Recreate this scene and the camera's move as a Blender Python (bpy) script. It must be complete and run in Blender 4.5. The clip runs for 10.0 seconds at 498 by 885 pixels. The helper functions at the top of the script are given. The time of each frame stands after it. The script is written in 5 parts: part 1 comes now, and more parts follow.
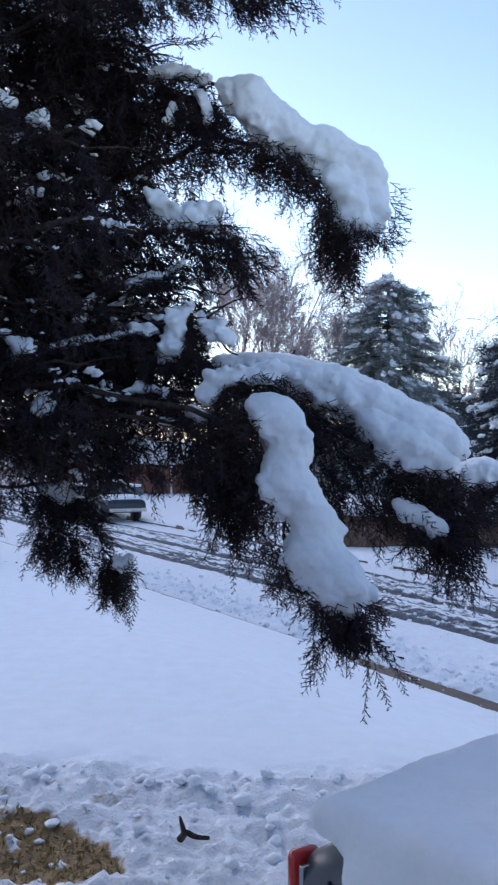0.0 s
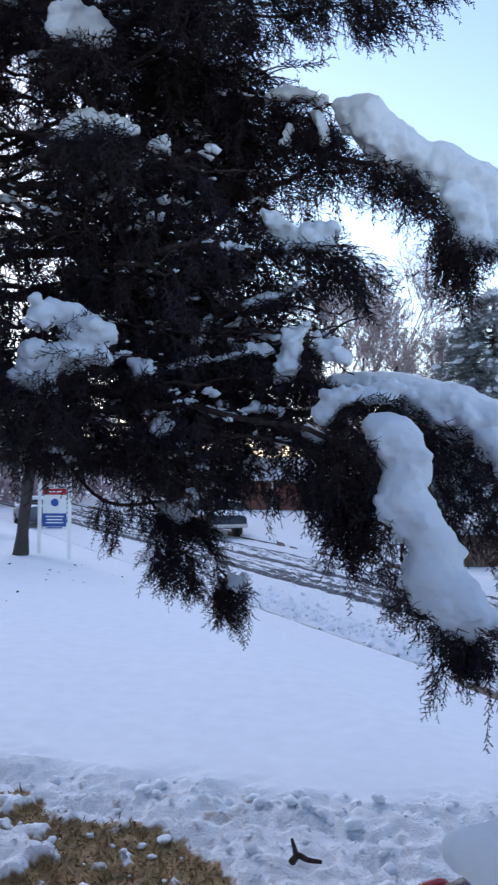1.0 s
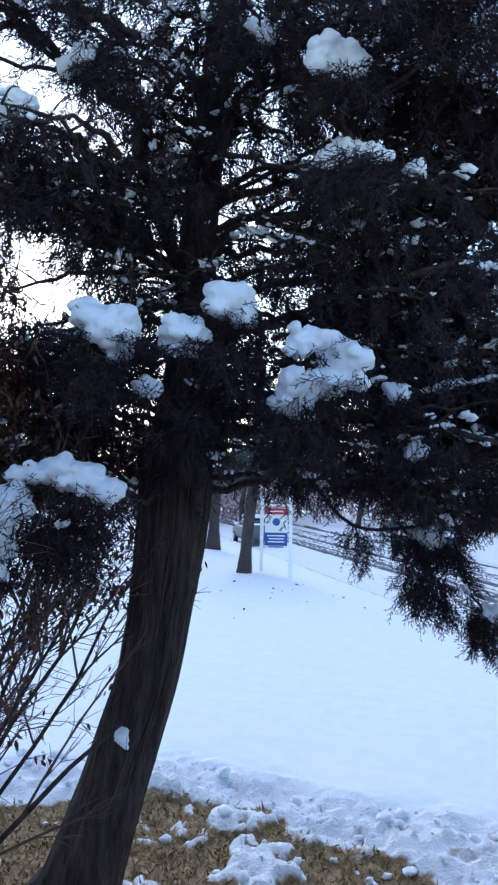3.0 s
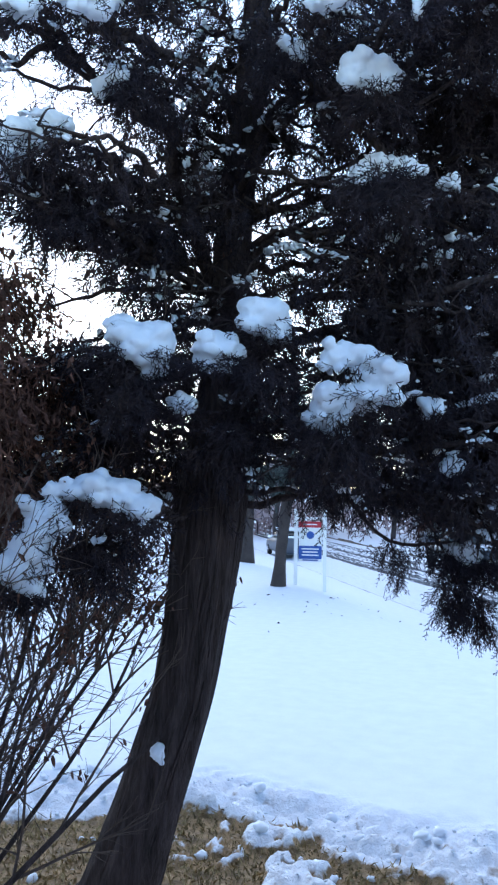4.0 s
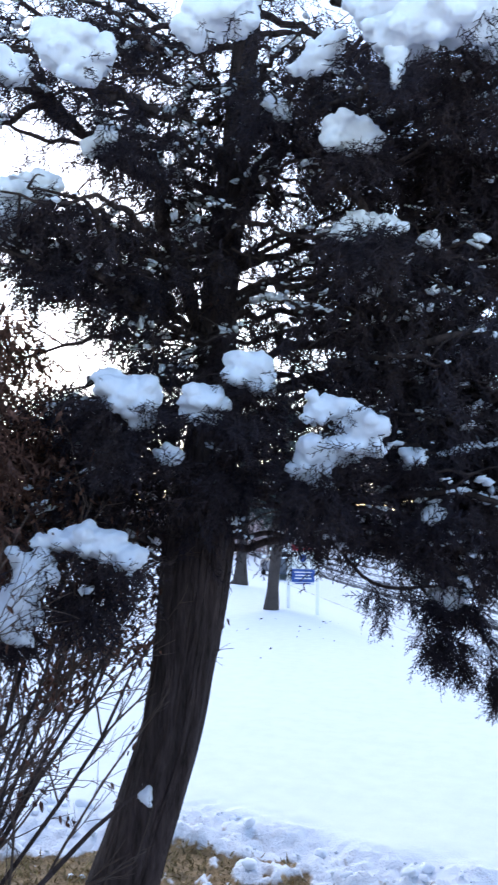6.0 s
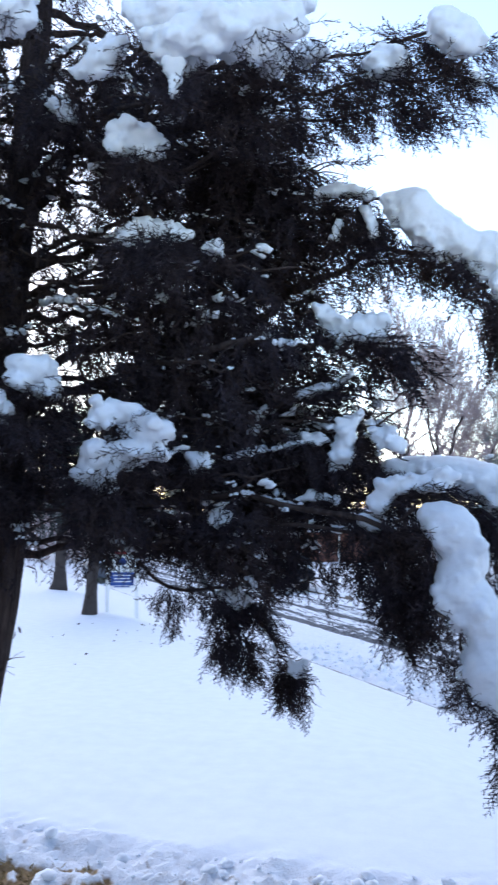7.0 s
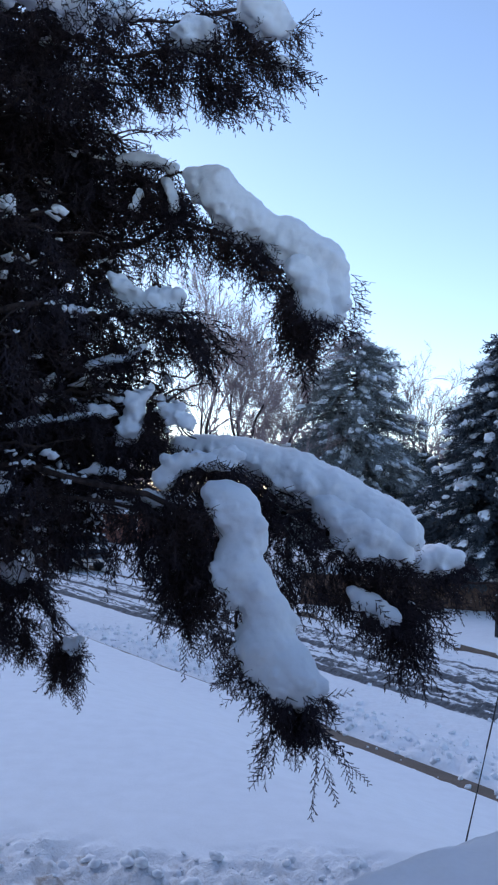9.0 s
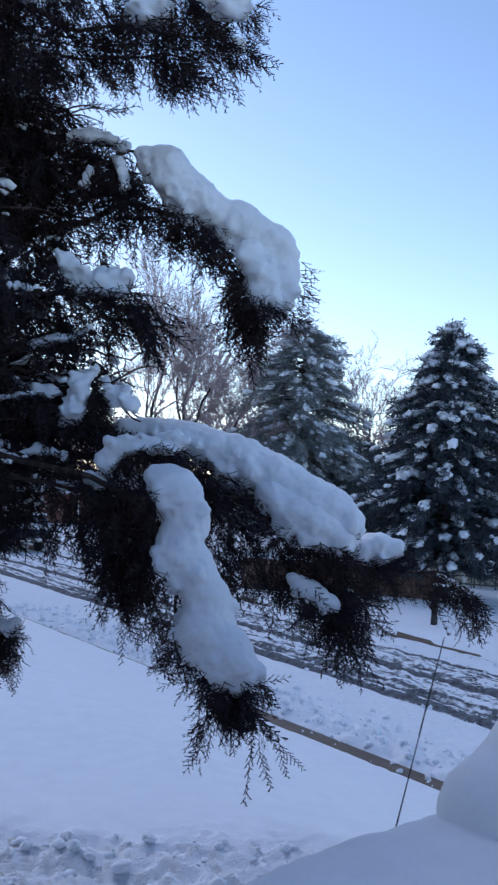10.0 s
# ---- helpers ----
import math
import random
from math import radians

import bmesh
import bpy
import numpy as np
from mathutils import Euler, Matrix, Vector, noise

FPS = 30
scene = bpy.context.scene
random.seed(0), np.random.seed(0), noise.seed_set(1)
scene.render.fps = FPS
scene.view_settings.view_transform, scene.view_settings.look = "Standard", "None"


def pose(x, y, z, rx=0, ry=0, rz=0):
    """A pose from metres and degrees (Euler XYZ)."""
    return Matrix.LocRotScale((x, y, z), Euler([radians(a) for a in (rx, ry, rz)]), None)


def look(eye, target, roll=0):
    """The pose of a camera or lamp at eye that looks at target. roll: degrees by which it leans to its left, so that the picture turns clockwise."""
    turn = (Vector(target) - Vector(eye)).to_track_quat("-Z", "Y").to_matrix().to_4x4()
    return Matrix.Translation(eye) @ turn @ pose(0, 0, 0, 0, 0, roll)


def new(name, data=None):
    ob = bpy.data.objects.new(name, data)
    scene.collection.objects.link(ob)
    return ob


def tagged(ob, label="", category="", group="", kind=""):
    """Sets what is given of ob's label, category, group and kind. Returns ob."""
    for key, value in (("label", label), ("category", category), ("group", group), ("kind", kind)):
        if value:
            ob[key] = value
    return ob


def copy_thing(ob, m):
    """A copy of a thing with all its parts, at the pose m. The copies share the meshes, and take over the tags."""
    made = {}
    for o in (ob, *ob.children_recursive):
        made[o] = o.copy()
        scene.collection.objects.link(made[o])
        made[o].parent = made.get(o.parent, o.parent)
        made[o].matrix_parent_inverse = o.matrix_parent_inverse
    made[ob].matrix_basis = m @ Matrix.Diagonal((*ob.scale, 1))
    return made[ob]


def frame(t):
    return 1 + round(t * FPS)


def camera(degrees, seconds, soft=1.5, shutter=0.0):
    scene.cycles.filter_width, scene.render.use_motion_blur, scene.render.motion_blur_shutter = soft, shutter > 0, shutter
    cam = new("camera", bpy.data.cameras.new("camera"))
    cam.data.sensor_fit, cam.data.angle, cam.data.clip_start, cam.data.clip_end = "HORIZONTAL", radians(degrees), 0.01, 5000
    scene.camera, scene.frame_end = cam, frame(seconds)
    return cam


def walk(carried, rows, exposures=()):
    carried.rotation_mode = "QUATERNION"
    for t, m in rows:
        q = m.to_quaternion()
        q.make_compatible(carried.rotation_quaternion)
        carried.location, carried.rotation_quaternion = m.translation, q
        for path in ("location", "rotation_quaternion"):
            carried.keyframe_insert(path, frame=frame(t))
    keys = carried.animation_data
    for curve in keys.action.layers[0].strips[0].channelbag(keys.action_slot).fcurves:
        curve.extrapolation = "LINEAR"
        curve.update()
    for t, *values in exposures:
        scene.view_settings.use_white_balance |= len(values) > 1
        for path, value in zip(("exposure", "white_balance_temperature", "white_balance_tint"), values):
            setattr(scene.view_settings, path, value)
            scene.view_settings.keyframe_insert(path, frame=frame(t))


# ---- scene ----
cam = camera(30.2, 10.0, soft=2.25, shutter=0.3)
ROWS = [
    (0.0, 0.000, 0.000, 2.400, 90.20, -0.50, 0.00),
    (0.5, -0.034, -0.003, 2.417, 90.69, -0.63, 3.04),
    (1.0, -0.084, 0.004, 2.418, 91.14, -0.73, 6.16),
    (1.5, -0.117, -0.004, 2.432, 91.32, -0.91, 9.61),
    (2.0, -0.183, -0.008, 2.431, 91.50, -1.04, 13.23),
    (2.5, -0.249, -0.022, 2.436, 92.00, -0.93, 16.80),
    (3.0, -0.288, -0.029, 2.442, 92.16, -0.99, 19.26),
    (4.5, -0.297, -0.041, 2.483, 93.36, -0.91, 22.97),
    (5.0, -0.336, -0.066, 2.530, 93.58, -1.14, 24.87),
    (6.5, -0.112, -0.119, 2.621, 94.19, -0.29, 16.26),
    (7.0, -0.021, -0.086, 2.621, 94.16, 0.15, 10.30),
    (7.5, 0.027, -0.065, 2.598, 94.07, -0.35, 5.40),
    (8.0, 0.051, -0.045, 2.583, 93.64, -1.28, 1.67),
    (8.5, 0.059, -0.025, 2.585, 93.30, -2.00, -0.59),
    (9.0, 0.054, -0.014, 2.586, 93.30, -2.12, -2.02),
    (9.5, 0.047, -0.009, 2.592, 92.92, -2.88, -3.08),
    (10.0, 0.057, -0.002, 2.593, 92.49, -3.66, -5.51),
]
EXPOSURES = [(0.0, 0.70, 6950, 18), (1.5, 0.85, 6950, 18), (2.5, 1.10, 6700, 11), (4.5, 1.40, 6500, 10), (5.2, 1.44, 6600, 11), (6.5, 1.65, 7250, 17), (7.5, 0.80, 6950, 16), (8.5, 0.45, 6550, 18), (10.0, 0.35, 6400, 18)]
walk(cam, [(t, pose(x, y, z, rx, ry, rz)) for t, x, y, z, rx, ry, rz in ROWS], EXPOSURES)

# ---- light: a clear winter dusk, the sun just down behind the street ----
SUN_AZ, SUN_EL = -30.0, 15.0
world = bpy.data.worlds.new("dusk")
scene.world = world
world.use_nodes = True
wn = world.node_tree.nodes
sky = wn.new("ShaderNodeTexSky")
sky.sky_type = "NISHITA"
sky.sun_disc = False
sky.sun_elevation, sky.sun_rotation = radians(SUN_EL), radians(SUN_AZ)
sky.altitude, sky.air_density, sky.dust_density, sky.ozone_density = 1500, 1.0, 0.6, 2.0
world.node_tree.links.new(sky.outputs[0], wn["Background"].inputs[0])
wn["Background"].inputs[1].default_value = 0.2
sun = new("sun", bpy.data.lights.new("sun", "SUN"))
sun.data.energy, sun.data.angle, sun.data.color = 0.5, radians(60), (0.97, 0.97, 1.0)
a, e = radians(SUN_AZ), radians(50)
sun.matrix_world = look((math.sin(a) * math.cos(e) * 50, math.cos(a) * math.cos(e) * 50, math.sin(e) * 50), (0, 0, 0))


# ---- materials ----
def material(name, color, rough=0.7, metal=0.0, vary=0.25, scale=6.0, fine=60.0, bump=0.3, second=None, island=0.0, spec=0.4, coords="Object", grain=(1, 1, 1)):
    """Two scales of noise over a base colour, with relief."""
    m = bpy.data.materials.new(name)
    m.use_nodes = True
    n, l = m.node_tree.nodes, m.node_tree.links
    b = n["Principled BSDF"]
    co = n.new("ShaderNodeTexCoord")
    big, small = n.new("ShaderNodeTexNoise"), n.new("ShaderNodeTexNoise")
    mp = n.new("ShaderNodeMapping")
    mp.inputs["Scale"].default_value = grain
    l.new(co.outputs[coords], mp.inputs["Vector"])
    for tex, s in ((big, scale), (small, fine)):
        tex.inputs["Scale"].default_value, tex.inputs["Detail"].default_value = s, 5
        l.new(mp.outputs[0], tex.inputs["Vector"])
    ramp = n.new("ShaderNodeValToRGB")
    c2 = second or tuple(c * (1 - vary) for c in color)
    c1 = tuple(min(1, c * (1 + vary * 0.4)) for c in color)
    ramp.color_ramp.elements[0].color, ramp.color_ramp.elements[1].color = (*c2, 1), (*c1, 1)
    ramp.color_ramp.elements[0].position, ramp.color_ramp.elements[1].position = 0.34, 0.66
    mix = n.new("ShaderNodeMath")
    mix.operation = "MULTIPLY_ADD"
    mix.inputs[1].default_value = 0.35
    l.new(small.outputs[0], mix.inputs[0])
    sc = n.new("ShaderNodeMath")
    sc.operation = "MULTIPLY"
    sc.inputs[1].default_value = 0.65
    l.new(big.outputs[0], sc.inputs[0])
    l.new(sc.outputs[0], mix.inputs[2])
    l.new(mix.outputs[0], ramp.inputs[0])
    out = ramp.outputs[0]
    if island:
        geo, hsv, rng = n.new("ShaderNodeNewGeometry"), n.new("ShaderNodeHueSaturation"), n.new("ShaderNodeMapRange")
        rng.inputs[3].default_value, rng.inputs[4].default_value = 1 - island, 1 + island
        l.new(geo.outputs["Random Per Island"], rng.inputs[0])
        l.new(rng.outputs[0], hsv.inputs["Value"])
        l.new(out, hsv.inputs["Color"])
        out = hsv.outputs[0]
    l.new(out, b.inputs["Base Color"])
    b.inputs["Roughness"].default_value, b.inputs["Metallic"].default_value = rough, metal
    b.inputs["Specular IOR Level"].default_value = spec
    if bump:
        bp = n.new("ShaderNodeBump")
        bp.inputs["Strength"].default_value, bp.inputs["Distance"].default_value = min(bump, 1.0), 0.03
        l.new(mix.outputs[0], bp.inputs["Height"])
        l.new(bp.outputs[0], b.inputs["Normal"])
    return m


def mix_by_attribute(base, name, other, attribute, rough=None):
    """A copy of a material, over which a second colour lies where the attribute says."""
    m = base.copy()
    m.name = name
    n, l = m.node_tree.nodes, m.node_tree.links
    b = n["Principled BSDF"]
    old = b.inputs["Base Color"].links[0].from_socket
    at, mx = n.new("ShaderNodeAttribute"), n.new("ShaderNodeMix")
    at.attribute_name = attribute
    mx.data_type = "RGBA"
    tex, rmp = n.new("ShaderNodeTexNoise"), n.new("ShaderNodeValToRGB")
    tex.inputs["Scale"].default_value, tex.inputs["Detail"].default_value = 9, 6
    co = n.new("ShaderNodeTexCoord")
    l.new(co.outputs["Object"], tex.inputs["Vector"])
    rmp.color_ramp.elements[0].color = (*[c * 0.55 for c in other], 1)
    rmp.color_ramp.elements[1].color = (*[min(1, c * 1.35) for c in other], 1)
    rmp.color_ramp.elements[0].position, rmp.color_ramp.elements[1].position = 0.35, 0.65
    l.new(tex.outputs[0], rmp.inputs[0])
    speck, mul, rng_node = n.new("ShaderNodeTexNoise"), n.new("ShaderNodeMath"), n.new("ShaderNodeMapRange")
    speck.inputs["Scale"].default_value, speck.inputs["Detail"].default_value = 16, 5
    l.new(co.outputs["Object"], speck.inputs["Vector"])
    mul.operation = "MULTIPLY"
    l.new(speck.outputs[0], mul.inputs[0])
    l.new(at.outputs["Fac"], mul.inputs[1])
    rng_node.inputs[1].default_value, rng_node.inputs[2].default_value = 0.13, 0.32
    l.new(mul.outputs[0], rng_node.inputs[0])
    l.new(rng_node.outputs[0], mx.inputs["Factor"])
    l.new(old, mx.inputs["A"])
    l.new(rmp.outputs[0], mx.inputs["B"])
    l.new(mx.outputs["Result"], b.inputs["Base Color"])
    return m


SNOW = material("snow", (0.82, 0.85, 0.9), 0.75, vary=0.05, scale=5, fine=45, bump=0.25, spec=0.25)
CRUMBLED = material("crumbled_snow", (0.8, 0.83, 0.88), 0.8, vary=0.08, scale=9, fine=26, bump=0.9, spec=0.25)
GROUND = mix_by_attribute(SNOW, "snow_and_grass", (0.3, 0.195, 0.1), "bare")
SLUSH = mix_by_attribute(CRUMBLED, "snow_and_slush", (0.105, 0.115, 0.132), "bare")
gn, gl = GROUND.node_tree.nodes, GROUND.node_tree.links
worn = gn.new("ShaderNodeAttribute")
worn.attribute_name = "trod"
gl.new(worn.outputs["Fac"], next(k for k in gn if k.type == "BUMP").inputs["Strength"])
next(k for k in gn if k.type == "BUMP").inputs["Distance"].default_value = 0.05
CONCRETE = material("wet_concrete", (0.135, 0.095, 0.07), 0.6, vary=0.4, scale=3, fine=40, bump=0.4)
BARK = material("cedar_bark", (0.078, 0.055, 0.052), 0.9, scale=26, fine=110, second=(0.02, 0.014, 0.012), bump=1.0, grain=(1, 1, 0.12), spec=0.15)
FAR_BARK = material("grey_bark", (0.055, 0.042, 0.04), 0.9, vary=0.4, scale=4, fine=30, bump=0.6)
TWIG = material("brown_twigs", (0.1, 0.065, 0.05), 0.85, vary=0.4, scale=2, fine=20, bump=0.0)
FROSTED = material("frosted_twigs", (0.42, 0.32, 0.325), 0.85, vary=0.5, scale=1.5, fine=12, bump=0.0)
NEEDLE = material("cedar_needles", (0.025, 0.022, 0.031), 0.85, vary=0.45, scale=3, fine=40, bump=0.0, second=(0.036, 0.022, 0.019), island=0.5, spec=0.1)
BRONZE = material("bronzed_leaves", (0.125, 0.058, 0.04), 0.85, vary=0.5, scale=5, fine=40, bump=0.0, island=0.5, spec=0.2)
RUSSET = material("russet_leaves", (0.12, 0.058, 0.045), 0.8, vary=0.5, scale=7, fine=40, bump=0.0, island=0.6, spec=0.25)
PINE = material("pine_needles", (0.055, 0.068, 0.066), 0.8, vary=0.4, scale=1, fine=8, bump=0.0, island=0.35, spec=0.2)
SPRUCE = material("spruce_needles", (0.055, 0.068, 0.082), 0.8, vary=0.4, scale=1, fine=8, bump=0.0, island=0.35, spec=0.15)
PINE_GREY = material("frosted_pine", (0.25, 0.275, 0.28), 0.8, vary=0.4, scale=1, fine=8, bump=0.0, island=0.35, spec=0.2)
STRAW = material("dead_grass", (0.38, 0.28, 0.14), 0.9, vary=0.5, scale=4, fine=40, bump=0.0, island=0.5, spec=0.2)
WHITE = material("white_paint", (0.8, 0.8, 0.8), 0.5, vary=0.08, scale=5, fine=50, bump=0.1)
RED = material("red_lens", (0.55, 0.025, 0.02), 0.12, vary=0.1, scale=20, fine=120, bump=0.05, spec=0.6)
SIGN_RED = material("sign_red", (0.5, 0.03, 0.05), 0.5, vary=0.1, bump=0.0)
SIGN_BLUE = material("sign_blue", (0.02, 0.08, 0.32), 0.5, vary=0.1, bump=0.0)
PAINT = material("grey_car_paint", (0.075, 0.085, 0.11), 0.35, metal=0.1, vary=0.1, scale=8, fine=90, bump=0.03, spec=0.6)
TRUCK_PAINT = material("dark_truck_paint", (0.03, 0.035, 0.05), 0.35, metal=0.1, vary=0.1, scale=8, fine=90, bump=0.03, spec=0.5)
DARK = material("black_plastic", (0.015, 0.015, 0.018), 0.5, vary=0.3, bump=0.1)
GLASS = material("dark_glass", (0.02, 0.025, 0.03), 0.08, vary=0.1, bump=0.0, spec=0.7)
CHROME = material("dull_chrome", (0.5, 0.5, 0.5), 0.25, metal=1.0, vary=0.2, bump=0.05)
WOOD = material("brown_fence_wood", (0.11, 0.062, 0.045), 0.8, vary=0.4, scale=3, fine=30, bump=0.3)
BRICK = material("red_brick", (0.2, 0.085, 0.065), 0.85, vary=0.4, scale=4, fine=30, bump=0.4)
SIDING = material("beige_siding", (0.42, 0.38, 0.33), 0.7, vary=0.15, scale=2, fine=25, bump=0.2)


# ---- helpers ----
def smooth(a, b, x):
    u = np.clip((np.asarray(x, float) - a) / (b - a), 0, 1)
    return u * u * (3 - 2 * u)


def lattice(i, j, seed):
    h = np.sin(i * 127.1 + j * 311.7 + seed * 74.7) * 43758.5453
    return h - np.floor(h)


def vnoise(x, y, scale, seed=0, octaves=3):
    """Smooth value noise, about -1 to 1."""
    x, y = np.asarray(x, float), np.asarray(y, float)
    total, amp, norm = 0, 1.0, 0
    for o in range(octaves):
        u, v = x * scale, y * scale
        i, j = np.floor(u), np.floor(v)
        fu, fv = u - i, v - j
        fu, fv = fu * fu * (3 - 2 * fu), fv * fv * (3 - 2 * fv)
        k = seed + o * 13
        val = (lattice(i, j, k) * (1 - fu) + lattice(i + 1, j, k) * fu) * (1 - fv) + (lattice(i, j + 1, k) * (1 - fu) + lattice(i + 1, j + 1, k) * fu) * fv
        total = total + amp * (2 * val - 1)
        norm += amp
        amp *= 0.5
        scale *= 2.07
    return total / norm


def cells(x, y, scale, seed=0):
    """Distance to the nearest of scattered points, for clods."""
    u, v = x * scale, y * scale
    i, j = np.floor(u), np.floor(v)
    best = np.full(u.shape, 9.0)
    for di in (-1, 0, 1):
        for dj in (-1, 0, 1):
            px = i + di + lattice(i + di, j + dj, seed)
            py = j + dj + lattice(i + di, j + dj, seed + 5)
            best = np.minimum(best, (px - u) ** 2 + (py - v) ** 2)
    return np.sqrt(best)


def mesh_object(name, verts, faces, mat, parent=None, label="", shade=True):
    me = bpy.data.meshes.new(name)
    verts, faces = np.asarray(verts, np.float32), np.asarray(faces, np.int32)
    me.vertices.add(len(verts))
    me.vertices.foreach_set("co", verts.ravel())
    k = faces.shape[1]
    me.loops.add(faces.size)
    me.loops.foreach_set("vertex_index", faces.ravel())
    me.polygons.add(len(faces))
    me.polygons.foreach_set("loop_start", np.arange(0, faces.size, k, dtype=np.int32))
    me.polygons.foreach_set("use_smooth", np.full(len(faces), shade))
    me.update(calc_edges=True)
    me.materials.append(mat)
    ob = new(name, me)
    if parent:
        ob.parent = parent
    return tagged(ob, label=label)


def part(name, bm, mat, parent=None, label="", shade=False):
    me = bpy.data.meshes.new(name)
    bm.normal_update()
    bm.to_mesh(me)
    bm.free()
    me.materials.append(mat)
    if shade:
        me.polygons.foreach_set("use_smooth", np.full(len(me.polygons), True))
    ob = new(name, me)
    if parent:
        ob.parent = parent
    return tagged(ob, label=label)


def thing(name, label, category, at=(0, 0, 0), group="", turn=0.0):
    ob = new(name)
    ob.matrix_world = pose(*at, 0, 0, turn)
    return tagged(ob, label, category, group)


def box(size, at=(0, 0, 0), bevel=0.01, turn=0.0):
    bm = bmesh.new()
    bmesh.ops.create_cube(bm, size=1, matrix=pose(*at, 0, 0, turn) @ Matrix.Diagonal((*size, 1)))
    if bevel:
        bmesh.ops.bevel(bm, geom=bm.edges[:], offset=bevel, segments=2, affect="EDGES", profile=0.6)
    return bm


class Tubes:
    """Collects tapered tubes into one mesh."""

    def __init__(self):
        self.v, self.f, self.count = [], [], 0

    def add(self, pts, radii, seg=6, rough=0.0, seed=0):
        pts = np.asarray(pts, float)
        radii = np.asarray(radii, float)
        tan = np.gradient(pts, axis=0)
        tan /= np.linalg.norm(tan, axis=1)[:, None] + 1e-9
        ref = np.array([0.0, 0, 1]) if abs(tan[0][2]) < 0.9 else np.array([1.0, 0, 0])
        u = np.cross(tan, ref)
        u /= np.linalg.norm(u, axis=1)[:, None] + 1e-9
        w = np.cross(tan, u)
        ang = np.linspace(0, 2 * np.pi, seg, endpoint=False)
        r = np.repeat(radii[:, None], seg, 1)
        if rough:
            along = np.cumsum(np.r_[0, np.linalg.norm(np.diff(pts, axis=0), axis=1)])
            cyc = np.cos(ang)[None] * 3, np.sin(ang)[None] * 3
            r = r * (1 + rough * vnoise(cyc[0] + along[:, None] * 0.15 + seed, cyc[1] + along[:, None] * 0.6, 1.7, 3, 3))
        ring = pts[:, None] + r[..., None] * (np.cos(ang)[None, :, None] * u[:, None] + np.sin(ang)[None, :, None] * w[:, None])
        k = len(pts)
        self.v.append(ring.reshape(-1, 3))
        i, j = np.meshgrid(np.arange(k - 1), np.arange(seg), indexing="ij")
        a = i * seg + j
        b = i * seg + (j + 1) % seg
        self.f.append(np.stack([a, b, b + seg, a + seg], -1).reshape(-1, 4) + self.count)
        self.count += k * seg

    def done(self, name, mat, parent=None, label=""):
        return mesh_object(name, np.concatenate(self.v), np.concatenate(self.f), mat, parent, label)


def ico(level):
    bm = bmesh.new()
    bmesh.ops.create_icosphere(bm, subdivisions=level, radius=1)
    v, f = np.array([v.co[:] for v in bm.verts]), np.array([[w.index for w in q.verts] for q in bm.faces])
    bm.free()
    return v, f


ICO = {1: ico(1), 2: ico(2)}


class Blobs:
    """Collects rough balls into one mesh."""

    def __init__(self):
        self.v, self.f, self.count = [], [], 0

    def add(self, m, level=2, rough=0.0):
        v, f = ICO[level]
        m = np.array(m)
        scale = abs(np.linalg.det(m[:3, :3])) ** (1 / 3)
        self.v.append(v @ m[:3, :3].T + m[:3, 3] + (rng_blob.normal(size=v.shape) * rough * scale if rough else 0))
        self.f.append(f + self.count)
        self.count += len(v)

    def done(self, name, mat, parent=None, label=""):
        return mesh_object(name, np.concatenate(self.v), np.concatenate(self.f), mat, parent, label)


rng_blob = np.random.default_rng(3)


def spline(pts, steps):
    """A smooth curve through a few points."""
    p = np.asarray(pts, float)
    p = np.vstack([2 * p[0] - p[1], p, 2 * p[-1] - p[-2]])
    out = []
    for i in range(1, len(p) - 2):
        for t in np.linspace(0, 1, steps, endpoint=False):
            a, b, c, d = p[i - 1], p[i], p[i + 1], p[i + 2]
            out.append(0.5 * (2 * b + (c - a) * t + (2 * a - 5 * b + 4 * c - d) * t * t + (3 * b - a - 3 * c + d) * t ** 3))
    out.append(p[-2])
    return np.array(out)


# ---- street frame: n across the street, s along it ----
AX, AY = (0.857, 0.515), (-0.515, 0.857)
KERB, FAR_KERB = 9.2, 18.0


def place(n, s, z=0.0):
    return (n * AX[0] + s * AY[0], n * AX[1] + s * AY[1], z)


def street(x, y):
    return x * AX[0] + y * AX[1], x * AY[0] + y * AY[1]


def bare_patch(x, y):
    """Where the snow has melted round the cedar's foot, 0 to 1."""
    line = np.interp(x, [-5.5, -4.4, -3.5, -2.6, -1.6, -1.0, -0.75, -0.4], [5.9, 6.1, 6.85, 6.75, 6.35, 6.0, 5.6, 4.0])
    edge = line - y + 0.22 * vnoise(x, y, 1.6, 4, 3) + 0.1 * vnoise(x, y, 7, 9, 2)
    low = y - 5.25 + 0.25 * vnoise(x, y, 1.3, 14, 2) + 0.9 * smooth(-1.6, -3.0, x)
    patch = smooth(-0.05, 0.12, edge) * smooth(-0.1, 0.15, low) * smooth(-6.2, -5.2, x) * smooth(3.2, 3.8, y)
    clods = vnoise(x, y, 2.3, 31, 3) + 0.5 * vnoise(x, y, 9, 33, 2)
    return patch * (1 - smooth(0.24, 0.38, clods) * smooth(-4.0, -2.6, x))


def soil(x, y):
    """Dark earth that shows in the hollows of the broken snow."""
    hollow = smooth(0.3, 0.55, vnoise(x + 0.3 * y, y, 8.0, 55, 3) - 0.25 * vnoise(x, y, 1.1, 58, 2))
    return 0.42 * hollow * smooth(0.3, 0.9, trodden(x, y)) * (0.35 + 0.65 * smooth(0.3, -1.4, x))


